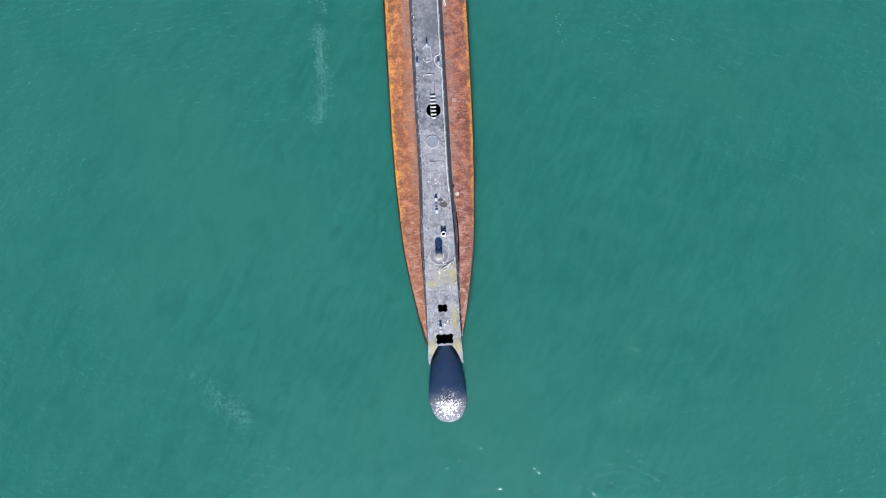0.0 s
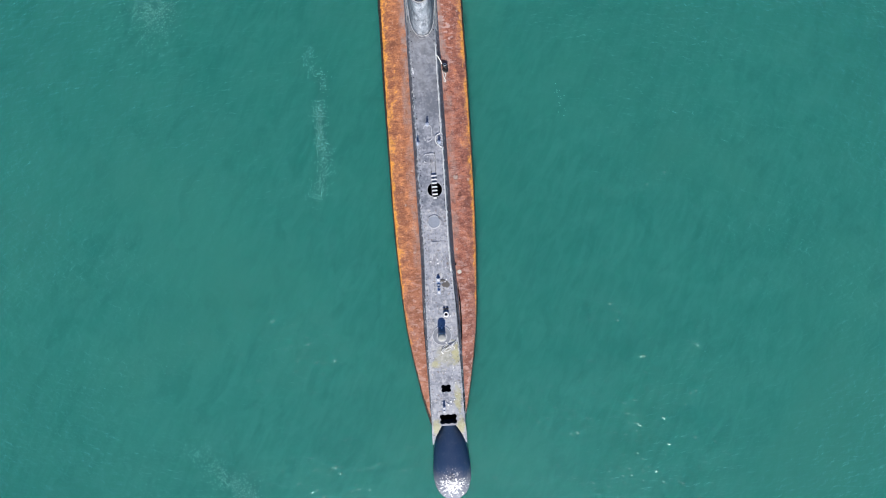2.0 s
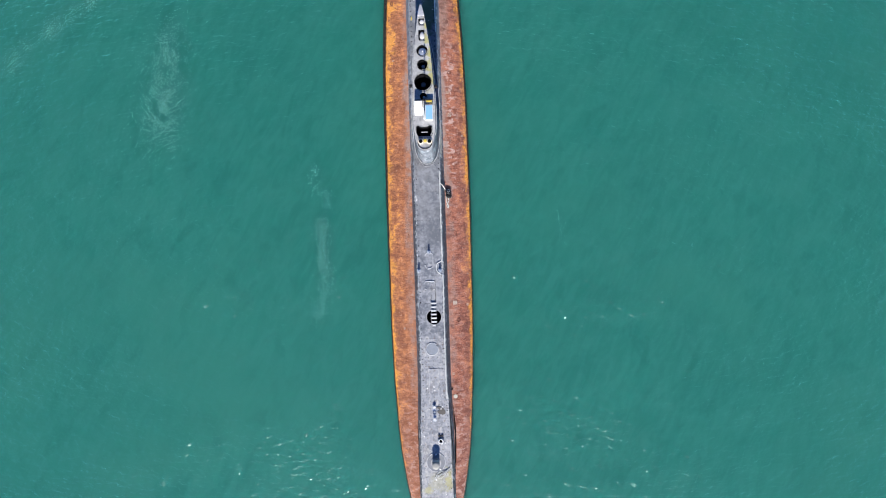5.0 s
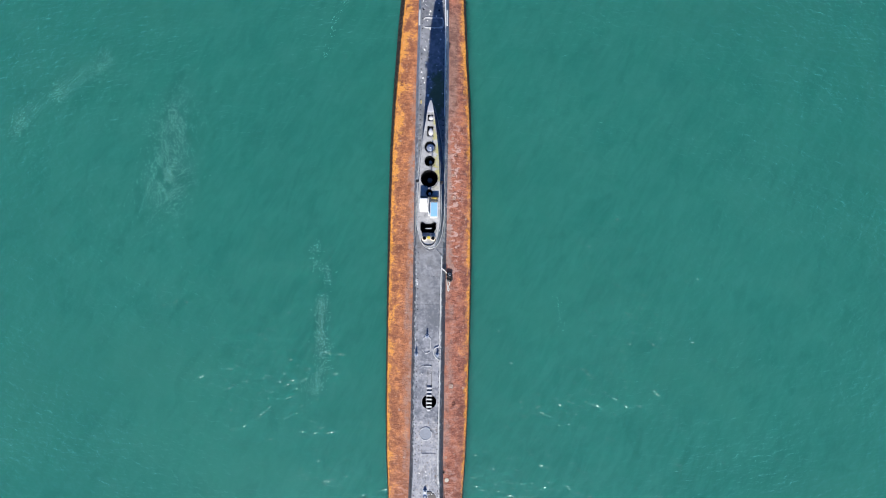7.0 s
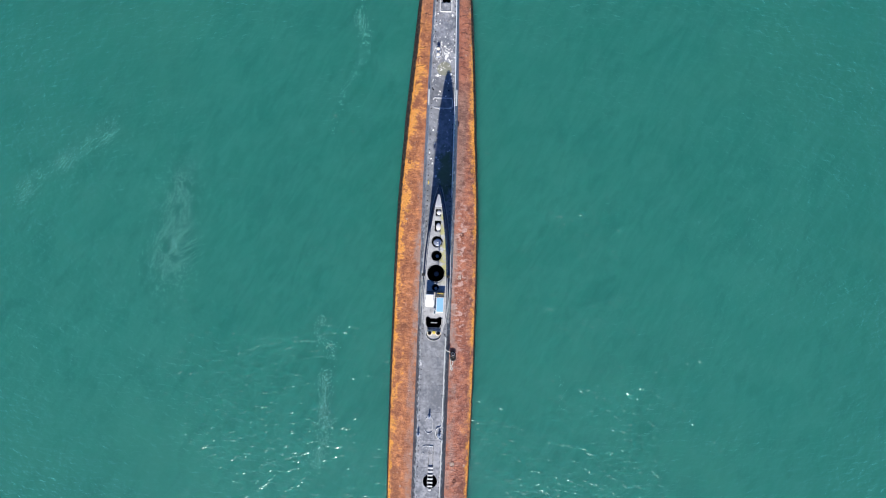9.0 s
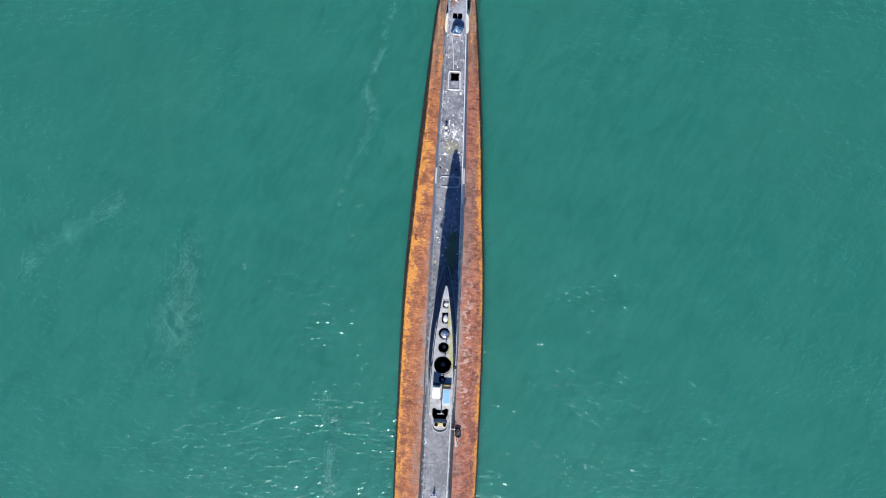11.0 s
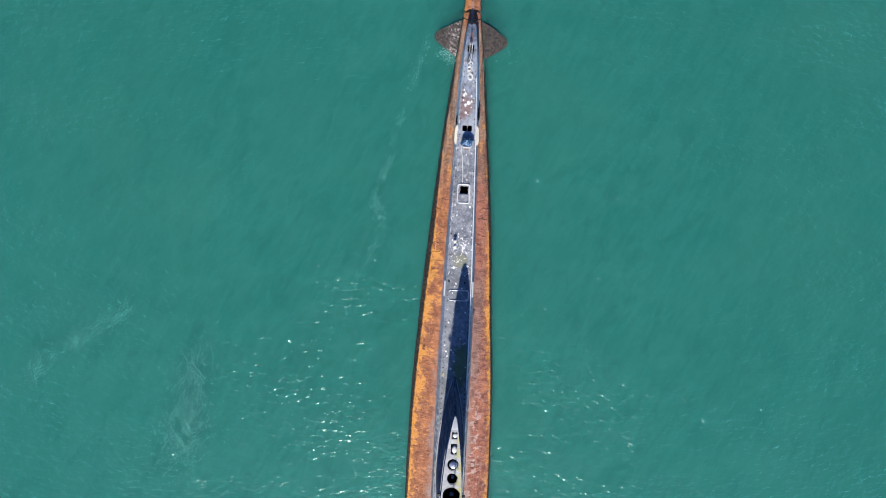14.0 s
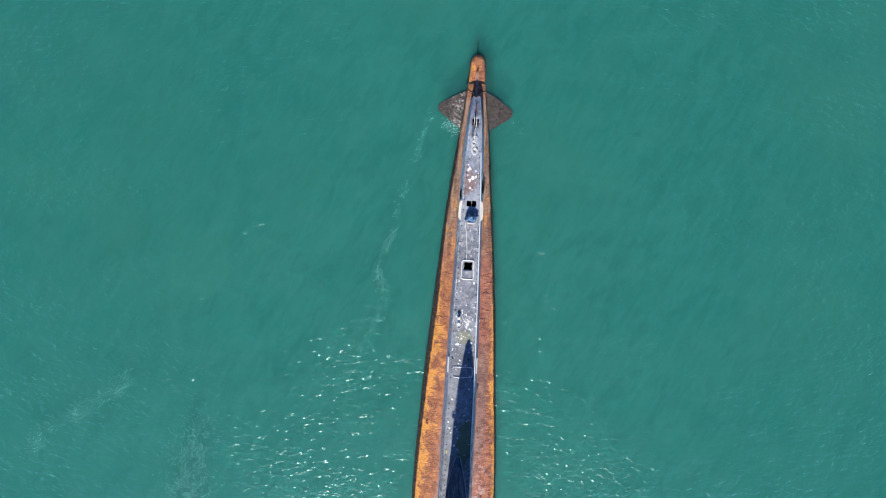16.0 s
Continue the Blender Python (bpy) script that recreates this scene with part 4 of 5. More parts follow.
# windscreen rim ahead of the bridge, two instrument heads and the front slot
bm = tube(bmesh.new(), [Vector((0.56 * math.cos(a), 32.55 + 0.52 * math.sin(a), 7.83)) for a in (math.pi + math.pi * k / 16 for k in range(17))], 0.035)
part("windscreen_rim", bm, BLACK, sail, smooth=True)
for sx in (-0.32, 0.36):
    part("instrument_head", cyl(bmesh.new(), sx, 32.62, 7.80, 7.92, 0.22, 0.20, 20), CREAM, sail)
    part("instrument_cap", cyl(bmesh.new(), sx, 32.62, 7.92, 7.95, 0.155, n=16), TAR, sail)
part("yellow_box", box(bmesh.new(), -0.10, 0.14, 32.56, 32.78, 7.81, 7.93, 0.02), YELLOW, sail)
part("bridge_rail", box(bmesh.new(), 0.20, 0.66, 35.80, 35.84, 7.80, 8.00, 0.01), YELLOW, sail, "yellow and black rail")
part("bridge_screen", box(bmesh.new(), -0.66, 0.76, 35.87, 35.93, 7.80, 8.06, 0.01), BLACK, sail)
bm = bmesh.new()
loft(bm, [[(x, 34.72, 7.78), (x, 34.72, 7.84), (x, 34.76, 7.89), (x, 35.26, 8.355), (x, 35.34, 8.38), (x, 35.72, 8.38), (x, 35.74, 8.36), (x, 35.74, 7.78)] for x in (-0.72, -0.70, -0.14, -0.12)])
part("skylight", bm, painted("glossy_white_sheet", (0.82, 0.84, 0.86), 0.16, 0.03, scale=3, worn=0.05), sail, "glossy white sloping screen")
part("skylight_frame", box(bmesh.new(), 0.10, 0.72, 34.28, 35.52, 7.80, 7.98, 0.02), PALE, sail, "pale frame of the sky-tinted panel")
part("blue_panel", box(bmesh.new(), 0.15, 0.67, 34.35, 35.45, 7.975, 7.995, 0.004), BLUE, sail, "glossy panel coloured by the mirrored sky")
part("whip_aerial", cyl(bmesh.new(), 0.03, 34.50, 7.0, 10.6, 0.065, 0.04, 14), painted("aerial_grey", (0.40, 0.41, 0.42), 0.5), sail, "thin grey aerial pole", smooth=True)
part("aerial_tip", cyl(bmesh.new(), 0.03, 34.50, 10.6, 10.8, 0.055, 0.04, 12), PALE, sail)
part("aerial_collar", cyl(bmesh.new(), 0.03, 34.50, 7.78, 7.95, 0.12, 0.09, 16), PALE, sail)
for sx, y in ((-1, 37.25), (1, 37.15)):
    part("side_lamp", box(bmesh.new(), sx * 1.0 - 0.12, sx * 1.0 + 0.12, y - 0.12, y + 0.10, 7.25, 7.5, 0.02), BLACK, sail)
for sx in (-1, 1):
    pts = [Vector((sx * (TOP_HALF(y) + 0.07), y, 7.35)) for y in np.linspace(33.2, 41.0, 26)]
    part("side_rail", tube(bmesh.new(), pts, 0.022), WELD, sail, smooth=True)
foot = outline(BASE_HALF, 31.95, 45.0, -0.05, 30)
part("foot_flange", tube(bmesh.new(), [Vector((x, y - 0.04 if y < 32.1 else y, 1.62)) for x, y in foot], 0.026, 6, True), WELD, sail, smooth=True)

for d, w in ((0.22, 0.62), (0.36, 0.42)):
    arc = [Vector((w * math.sin(a), 32.05 - d - 0.22 * math.cos(a) + 0.22, DECKZ(32) + 0.045)) for a in (radians(-75 + 150 * k / 14) for k in range(15))]
    part("nose_weld", tube(bmesh.new(), [v - Vector((0, 0, 0.45)) for v in arc], 0.02, 6), GREYLINE, sail, "pale weld seam ahead of the tower")

# ---- stern planes and stern fittings ----
for sx in (-1, 1):
    bm = bmesh.new()
    rngp = random.Random(3 + sx)
    dip = 0.28 if sx > 0 else 0.0      # the starboard plane lies a little further forward
    pts = glide([(sx * 0.9, 78.0, 0), (sx * 2.1, 77.45 - dip * 0.4, 0), (sx * 3.15, 76.85 - dip, 0), (sx * 3.40, 76.42 - dip, 0), (sx * 3.18, 76.02 - dip, 0), (sx * 2.3, 75.3 - dip * 0.7, 0), (sx * 1.35, 74.6, 0)], 4)
    pts = [(p.x + rngp.uniform(-0.04, 0.04), p.y + rngp.uniform(-0.04, 0.04)) for p in pts]
    prism(bm, pts, -0.35, lambda x, y: 0.14 - 0.022 * abs(x))
    bmesh.ops.triangulate(bm, faces=[f for f in bm.faces if len(f.verts) > 4])
    part("stern_plane", bm, FINE, sub, "fouled brown-grey stern plane awash at the surface")
for sx in (-1, 1):
    bm = prism(bmesh.new(), [(sx * 0.7, 78.9), (sx * 1.2, 78.45), (sx * 1.7, 78.05), (sx * 2.2, 77.6), (sx * 2.5, 77.15), (sx * 2.1, 77.25), (sx * 0.8, 77.8)],
               lambda x, y: -0.25 - 0.55 * max(0.0, y - 77.0 + 0.45 * (abs(x) - 1.0)), lambda x, y: -0.10 - 0.55 * max(0.0, y - 77.0 + 0.45 * (abs(x) - 1.0)))
    part("elevator", bm, FINE, sub, "fouled elevator drooping under water behind the stern plane")
bm = loft(bmesh.new(), [[(-0.08 - h, y, -3.0), (-0.08 - h, y, zt), (-0.08 + h, y, zt), (-0.08 + h, y, -3.0)] for y, h, zt in ((80.6, 0.30, -0.15), (81.6, 0.32, -0.2), (82.4, 0.24, -0.32), (83.2, 0.16, -0.6), (83.8, 0.08, -1.2))])
part("rudder", bm, FINE, sub, "dark sunken rudder astern")
for sx in (-1, 1):
    part("guard_bar", tube(bmesh.new(), glide([(0.0, 77.30, 1.20), (sx * 0.42, 77.7, 0.95), (sx * 0.86, 78.05, 0.50)]), 0.05), BLACK, sub, smooth=True)
post = part("stern_post", cyl(bmesh.new(), -0.06, 77.3, 0.9, 1.22, 0.09, 0.07, 12), BLACK, sub)
part("lamp", cyl(bmesh.new(), -0.06, 77.3, 1.22, 1.30, 0.12, 0.09, 12), BLACK, post)
bm = bmesh.new()
loft(bm, [[(-0.12, y, TOP(y) - 0.05), (-0.10, y, TOP(y) + 0.05), (0.10, y, TOP(y) + 0.05), (0.12, y, TOP(y) - 0.05)] for y in np.linspace(77.4, 79.6, 12)])
part("keel_strake", bm, painted("brown_strake", (0.36, 0.21, 0.16), 0.8), sub)
bm = box(bmesh.new(), -0.05, 0.05, 79.75, 80.05, 0.30, 0.50, 0.01)
part("stern_eye", bm, BLACK, sub)
part("stern_eye", box(bmesh.new(), -0.16, -0.05, 79.70, 79.78, 0.30, 0.46, 0.01), BLACK, sub)

bm = bmesh.new()
loft(bm, [[(-0.08 - h, y, -0.6), (-0.08 - h * 0.8, y, zt), (-0.08 + h * 0.8, y, zt), (-0.08 + h, y, -0.6)] for y, h, zt in ((81.30, 0.05, 0.02), (81.6, 0.09, 0.05), (82.1, 0.07, 0.045), (82.5, 0.03, 0.03), (82.62, 0.01, 0.0))])
part("rudder_head", bm, painted("weed_green", (0.005, 0.050, 0.046), 0.9, 0.4, scale=9, dirt=(0.008, 0.08, 0.075), worn=0.6, spec=0.05), sub, "weed-covered rudder head awash astern")


# ---- deck fittings ----
def dz(y):
    return DECKZ(y) + 0.035


def ridge(name, pts, r, mat=WELD, label="", closed=True, gaps=()):
    """A raised weld or coaming that follows an outline on deck."""
    p = [Vector((x, y, dz(y))) for x, y in pts]
    if not gaps:
        return part(name, tube(bmesh.new(), p, r, 5, closed), mat, casing, label)
    n = len(p)
    for k, (a, b) in enumerate(gaps):
        end = gaps[(k + 1) % len(gaps)][0]
        run = [p[i % n] for i in range(b, end + 1 if end > b else end + n + 1)]
        part(name, tube(bmesh.new(), run, r, 5), mat, casing, label)



ridge("hatch_rim", circle(-0.08, 14.95, 0.56, 32), 0.035, label="worn pale ring of a welded hatch", gaps=((2, 4), (14, 17)))
ridge("hatch_rim", rounded(-0.56, 0.36, 20.35, 21.10, 0.14), 0.035, gaps=((11, 12), (17, 18)))
ridge("hatch_rim", rounded(-0.46, 0.26, 22.28, 23.75, 0.34), 0.035, gaps=((4, 7), (11, 12), (15, 16)))
ridge("hatch_rim", rounded(-0.86, 0.90, 52.16, 53.08, 0.18), 0.040, PALE, gaps=((11, 12), (14, 15)))
ridge("hatch_rim", rounded(-0.40, 0.56, 49.36, 50.02, 0.12), 0.030, PALE, gaps=((5, 6), (11, 12), (17, 18), (23, 24)))
ridge("hatch_coaming", rounded(-0.55, 0.52, 61.00, 62.66, 0.16), 0.055, PALE, "white rounded hatch coaming")
ridge("bollard_seat", [(-0.56 + 0.40 * math.cos(a), 57.22 + 0.68 * math.sin(a)) for a in (math.tau * k / 30 for k in range(30))], 0.03)
ridge("weld_ring", circle(0.42, 57.15, 0.54, 24), 0.022, WELD, gaps=((1, 6), (9, 13), (15, 21)))
ridge("hatch_rim", circle(0.18, 17.85, 0.69, 32), 0.02, WELD, gaps=((4, 9), (26, 30)))
ridge("capstan_seat", circle(-0.06, 4.70, 0.84, 36), 0.03)


def patch(name, x, y, rx, ry, mat, seed, label="", rag=0.25, lift=0.006, parent=None):
    """A thin stain or growth with a ragged edge."""
    r = random.Random(seed)
    k1, k2 = r.uniform(0, 6), r.uniform(0, 6)
    pts = []
    for k in range(36):
        a = math.tau * k / 36
        s = 1 + rag * (0.6 * math.sin(3 * a + k1) + 0.4 * math.sin(7 * a + k2)) * 0.6 + r.uniform(-rag, rag) * 0.35
        pts.append((x + rx * s * math.cos(a), y + ry * s * math.sin(a)))
    bm = prism(bmesh.new(), pts, lambda u, v: DECKZ(v) - 0.01, lambda u, v: DECKZ(v) + 0.012 + 0.03 * (1 - (u / EDGE(v)) ** 2) + lift)
    return part(name, bm, mat, parent or casing, label)


for x in (-0.43, 0.42):
    ridge("panel_edge", [(x, y) for y in np.linspace(10.3, 13.2, 8)], 0.02, WELD, closed=False)
patch("hatch_disc", -0.08, 14.95, 0.52, 0.52, painted("pale_grey_paint", (0.25, 0.275, 0.315), 0.6, 0.2, scale=3, worn=0.3), 3, "pale grey hatch disc", 0.0)
patch("capstan_plate", -0.06, 4.70, 0.82, 0.82, painted("scuffed_grey_paint", (0.19, 0.20, 0.225), 0.6, 0.2, scale=4, worn=0.3), 4, "round scuffed plate under the capstan", 0.0)
patch("oil_stain", 0.60, 9.25, 0.34, 0.28, STAIN, 5, "dark oily stain")
patch("oil_stain", 0.30, 9.62, 0.30, 0.10, STAIN, 6, "dark oily stain")
patch("lichen_patch", 0.06, 55.76, 0.66, 0.62, GREEN, 10, "olive lichen disc", 0.08)
patch("paint_mark", -1.0, 45.30, 0.05, 0.18, YELLOW, 12, "yellow paint mark")


def twin_bollard(x, y, gap, r, h, mat, turn=90.0):
    b = part("bollard", box(bmesh.new(), -gap / 2 - r * 1.5, gap / 2 + r * 1.5, -r * 1.3, r * 1.3, 0, 0.05, 0.012), STEEL, sub, "pale twin mooring bollard on deck", at=(x, y, dz(y) - 0.02), turn=turn)
    for s in (-1, 1):
        part("post", cyl(bmesh.new(), s * gap / 2, 0, 0.03, h, r * 0.8, r * 0.72, 16), GREYLINE, b)
        part("cap", cyl(bmesh.new(), s * gap / 2, 0, h, h + 0.05, r, r * 0.9, 16), mat, b)
    return b


twin_bollard(-0.56, 57.22, 0.50, 0.14, 0.26, CREAM)
twin_bollard(-0.06, 9.16, 1.08, 0.13, 0.16, PALE)
part("deck_ring", tube(bmesh.new(), [Vector((0.15 * math.cos(a), 0.15 * math.sin(a), 0)) for a in (math.tau * k / 24 for k in range(24))], 0.03, 6, True), GREYLINE, sub, smooth=True, at=(-0.06, 9.16, dz(9.16) + 0.08))
twin_bollard(-0.30, -1.92, 0.30, 0.11, 0.26, PALE)


def cleat(x, y, h=0.34, r=0.11):
    c = part("mooring_post", cyl(bmesh.new(), 0, 0, 0, 0.03, r * 1.6, n=16), STEEL, sub, "pale blue steel mooring post", at=(x, y, dz(y) - 0.01))
    bm = cyl(bmesh.new(), 0, 0, 0.02, h, r * 0.85, r * 0.6, 14)
    part("post", bm, STEEL, c)
    bm = bmesh.new()
    cyl(bm, 0, -0.12, 0.02, h * 0.6, r * 0.8, r * 0.5, 12)
    part("heel", bm, STEEL, c)
    return c


for x, y in ((-0.10, 23.80), (-1.06, 22.14), (0.86, 22.10)):
    cleat(x, y)


def make_capstan():
    c = part("capstan", cyl(bmesh.new(), 0, 0, 0, 0.05, 0.5, 0.48, 28), DECK, sub, "weathered pale capstan drum near the bow", at=(-0.08, 4.62, dz(4.6) - 0.01))
    bm = bmesh.new()
    rings = []
    for r, z in ((0.36, 0.04), (0.33, 0.10), (0.31, 0.30), (0.31, 0.52), (0.34, 0.58), (0.34, 0.66), (0.31, 0.70), (0.14, 0.71), (0.03, 0.71)):
        rings.append([(r * math.cos(a), r * math.sin(a), z) for a in (math.tau * k / 24 for k in range(24))])
    loft(bm, rings)
    part("drum", bm, painted("capstan_paint", (0.30, 0.30, 0.28), 0.6), c, smooth=True)
    part("head_bar", box(bmesh.new(), -0.26, 0.26, 0.30, 0.38, 0.36, 0.44, 0.02), PALE, c, "white bar across the drum head")
    return c


make_capstan()
f = part("fairlead", tube(bmesh.new(), [Vector((0.19 * math.cos(a), 0.19 * math.sin(a), 0.08)) for a in (math.tau * k / 24 for k in range(24))], 0.07, 8, True), PALE, sub, "white ring fairlead with dark centre", smooth=True, at=(0.44, 6.6, dz(6.6)))
part("bore", cyl(bmesh.new(), 0, 0, 0.0, 0.03, 0.14, n=20), TAR, f)
for sx in (-0.13, 0.13):
    part("vent_cap", cyl(bmesh.new(), 0.44 + sx, 7.06, 2.0, 2.09, 0.12, 0.10, 16), BLACK, sub)

# grating ladder across the round opening
ladder = part("ladder", box(bmesh.new(), -0.08, -0.05, 17.02, 19.25, 2.05, 2.10), GREYLINE, sub, "pale ladder laid across the round hatch")
part("stile", box(bmesh.new(), 0.36, 0.39, 17.02, 21.2, 2.05, 2.09), BLACK, ladder)
part("stile", box(bmesh.new(), -0.03, -0.005, 19.3, 20.6, 2.05, 2.08), BLACK, ladder)
for k in range(7):
    y = 17.08 + 0.335 * k
    part("rung", box(bmesh.new(), -0.06 if k else 0.02, 0.42 if k else 0.32, y - 0.065, y + 0.065, 2.085, 2.125, 0.01), PALE, ladder)

for x in (-0.12, 0.08):
    part("hatch_bar", box(bmesh.new(), x - 0.03, x + 0.03, 74.50, 75.30, 1.84, 1.90, 0.01), PALE, casing, "white bar across the stern hatch")
part("stern_strip", prism(bmesh.new(), [(-0.10, 75.45), (0.10, 75.45), (0.09, 76.5), (-0.09, 76.5)], 1.3, lambda x, y: DECKZ(y) + 0.05), painted("rose_rust", (0.34, 0.20, 0.17), 0.8, 0.3, scale=5), casing, "rusty centre strip at the stern")
part("stern_staff", tube(bmesh.new(), [Vector((-0.02, 75.9, 1.75)), Vector((-0.10, 74.3, 2.02)), Vector((-0.30, 73.6, 2.0))], 0.035), BLACK, sub, "dark staff lying on the stern deck")
# hatch lids beside the openings aft
part("hatch_lid", prism(bmesh.new(), rounded(-0.42, 0.40, 61.12, 61.76, 0.10), 2.03, 2.09), DECK, sub, "grey plate covering half the hatch")
for sx in (-1, 1):
    bm = bmesh.new()
    rings = []
    for y in np.linspace(66.25, 67.95, 10):
        e, zt = EDGE(y), DECKZ(y)
        k = min(1.0, 0.45 + 2.2 * min(y - 66.25, 67.95 - y))      # rounded ends
        rings.append([(sx * (e + 0.02), y, zt + 0.015), (sx * (e + 0.02 + 0.23 * k), y, zt + 0.015 - 0.17 * k), (sx * (e + 0.23 * k), y, zt - 0.06 - 0.28 * k), (sx * (e - 0.01), y, zt - 0.09)])
    part("cream_panel", loft(bm, rings), CREAM, casing, "cream painted panel on the casing side")
    bm = bmesh.new()
    rings = []
    for y in np.linspace(52.5, 53.9, 8):
        e, zt = EDGE(y), DECKZ(y)
        rings.append([(sx * (e + 0.08), y, zt - 0.05), (sx * (e + 0.21), y, zt - 0.17), (sx * (e + 0.18), y, zt - 0.27), (sx * (e + 0.05), y, zt - 0.15)])
    part("white_panel", loft(bm, rings), PALE, casing, "white painted strip on the casing side")

# rows of bolt holes along both deck edges, and limber holes
for sx in (-1, 1):
    bm = bmesh.new()
    r = random.Random(5 + sx)
    y = -2.9
    while y < 73.5:
        if not (31.2 < y < 45.2 and EDGE(y) - 0.16 < BASE_HALF(min(max(y, 31.95), 45.25)) + 0.05):
            if r.random() > (0.08 if y > 8 else 0.4):
                x = sx * (EDGE(y) - 0.15)
                cyl(bm, x, y, DECKZ(y) - 0.01, DECKZ(y) + 0.012 + 0.03 * (1 - (x / EDGE(y)) ** 2) + 0.006, r.uniform(0.03, 0.055) * (1.0 if y > 8 else 0.7), n=8)
        y += 0.47
    tagged(part("bolt_row", bm, TAR, casing, "row of dark bolt holes"), kind="stuff")
bm = bmesh.new()
r = random.Random(31)
for x in (-0.72, -0.44, -0.02, 0.40, 0.88):
    for k in range(22):
        y = 8.9 + 0.33 * k
        if y < 15.8 and r.random() > 0.25 and not (14.2 < y < 15.7 and abs(x + 0.08) < 0.7):
            cyl(bm, x + r.uniform(-0.02, 0.02), y, DECKZ(y), DECKZ(y) + 0.012 + 0.03 * (1 - (x / EDGE(y)) ** 2) + 0.008, r.uniform(0.025, 0.04), n=7)
tagged(part("bolt_row", bm, STAIN, casing, "rows of dark bolt heads on the fore deck"), kind="stuff")


def chips(name, side, y0, y1, count, seed, mat, label, inner=-0.06, outer=0.10):
    """Small flakes of paint left along the deck edge."""
    rr = random.Random(seed)
    bm = bmesh.new()
    for _ in range(count):
        y = rr.uniform(y0, y1)
        if noise.noise(Vector((y * 0.7, seed, 0))) < rr.uniform(-0.5, 0.3):
            continue
        x, w, h = EDGE(y) + rr.uniform(inner, outer), rr.uniform(0.012, 0.045), rr.uniform(0.03, 0.16)
        pts = [(x - w, y - h * 0.6), (x + w * rr.random(), y - h), (x + w, y + h * 0.3), (x - w * rr.random(), y + h)]
        prism(bm, [(side * px, py) for px, py in pts], lambda u, v: side_z(abs(u), v) - 0.01, lambda u, v: side_z(abs(u), v) + 0.03)
    return tagged(part(name, bm, mat, casing, label), kind="stuff")


chips("flaked_paint", -1, -3.2, 9.0, 110, 41, PALE, "flakes of white paint along the deck edge", -0.05, 0.22)
chips("flaked_paint", 1, -3.2, 4.0, 60, 42, PALE, "flakes of white paint along the deck edge", -0.05, 0.2)
chips("flaked_paint", -1, 12.0, 31.0, 150, 43, PALE, "flakes of white paint along the deck edge", -0.03, 0.16)
chips("flaked_paint", 1, 9.0, 31.0, 150, 44, PALE, "flakes of white paint along the deck edge", -0.10, 0.05)
chips("flaked_paint", -1, 56.0, 75.0, 170, 45, PALE, "flakes of white paint along the deck edge", -0.08, 0.10)
chips("flaked_paint", 1, 44.0, 52.0, 60, 46, PALE, "flakes of white paint along the deck edge", 0.0, 0.14)
for x, y, r in ((-0.90, 53.86, 0.08), (0.52, 53.79, 0.08), (0.04, 56.02, 0.05)):
    part("deck_hole", cyl(bmesh.new(), x, y, 2.0, 2.052, r, n=16), TAR, casing)
# eyes and patches on the hull
for x, y, r in ((2.44, 17.35, 0.15), (-2.9, 47.4, 0.12), (2.3, 40.6, 0.14)):
    z = hull_z(x, y)
    part("hull_fitting", tube(bmesh.new(), [Vector((r * math.cos(a), r * math.sin(a), 0)) for a in (math.tau * k / 20 for k in range(20))], 0.03, 6, True), painted("fitting_rust", (0.16, 0.06, 0.04), 0.8), hull, at=(x, y, z + 0.02))
for x, y, slats in ((2.15, 19.0, 4), (2.2, 36.6, 3)):
    rim = part("flood_grille", tube(bmesh.new(), [Vector((0.24 * math.cos(a), 0.24 * math.sin(a), 0)) for a in (math.tau * k / 20 for k in range(20))], 0.022, 5, True), RUST, sub, "round rusted flood grille", at=(x, y, hull_z(x, y) + 0.01))
    for k in range(slats):
        u = (k - (slats - 1) / 2) * 0.10
        part("slat", box(bmesh.new(), u - 0.022, u + 0.022, -0.17, 0.17, -0.02, 0.03, 0.006), CHALK, rim)
for x, y, r in ((1.92, 10.28, 0.19),):
    pts = circle(x, y, r, 20)
    part("patch_plate", prism(bmesh.new(), pts, lambda u, v: hull_z(u, v) - 0.02, lambda u, v: hull_z(u, v) + 0.02), CHALK, hull, "pale round patch plate")
part("drain", cyl(bmesh.new(), 1.62, 11.0, 0.6, 0.95, 0.08, n=12), TAR, hull)


# ---- bird droppings and flakes on deck ----
def spatter(name, spots, parent, mat, label):
    bm = bmesh.new()
    r = random.Random(21)
    for x, y, s in spots:
        if any(min(p[0] for p in h) - s < x < max(p[0] for p in h) + s and min(p[1] for p in h) - s < y < max(p[1] for p in h) + s for h in OPENINGS):
            continue
        n = 9
        k0 = r.uniform(0, 6)
        pts = [(x + s * (1 + 0.35 * math.sin(3 * a + k0) + r.uniform(-0.2, 0.2)) * math.cos(a), y + s * 1.15 * (1 + 0.3 * math.sin(2 * a + k0) + r.uniform(-0.2, 0.2)) * math.sin(a))
               for a in (math.tau * k / n for k in range(n))]
        prism(bm, pts, lambda u, v: DECKZ(v), lambda u, v: DECKZ(v) + 0.012 + 0.03 * (1 - (u / EDGE(v)) ** 2) + 0.009)
    return tagged(part(name, bm, mat, parent, label), kind="stuff")


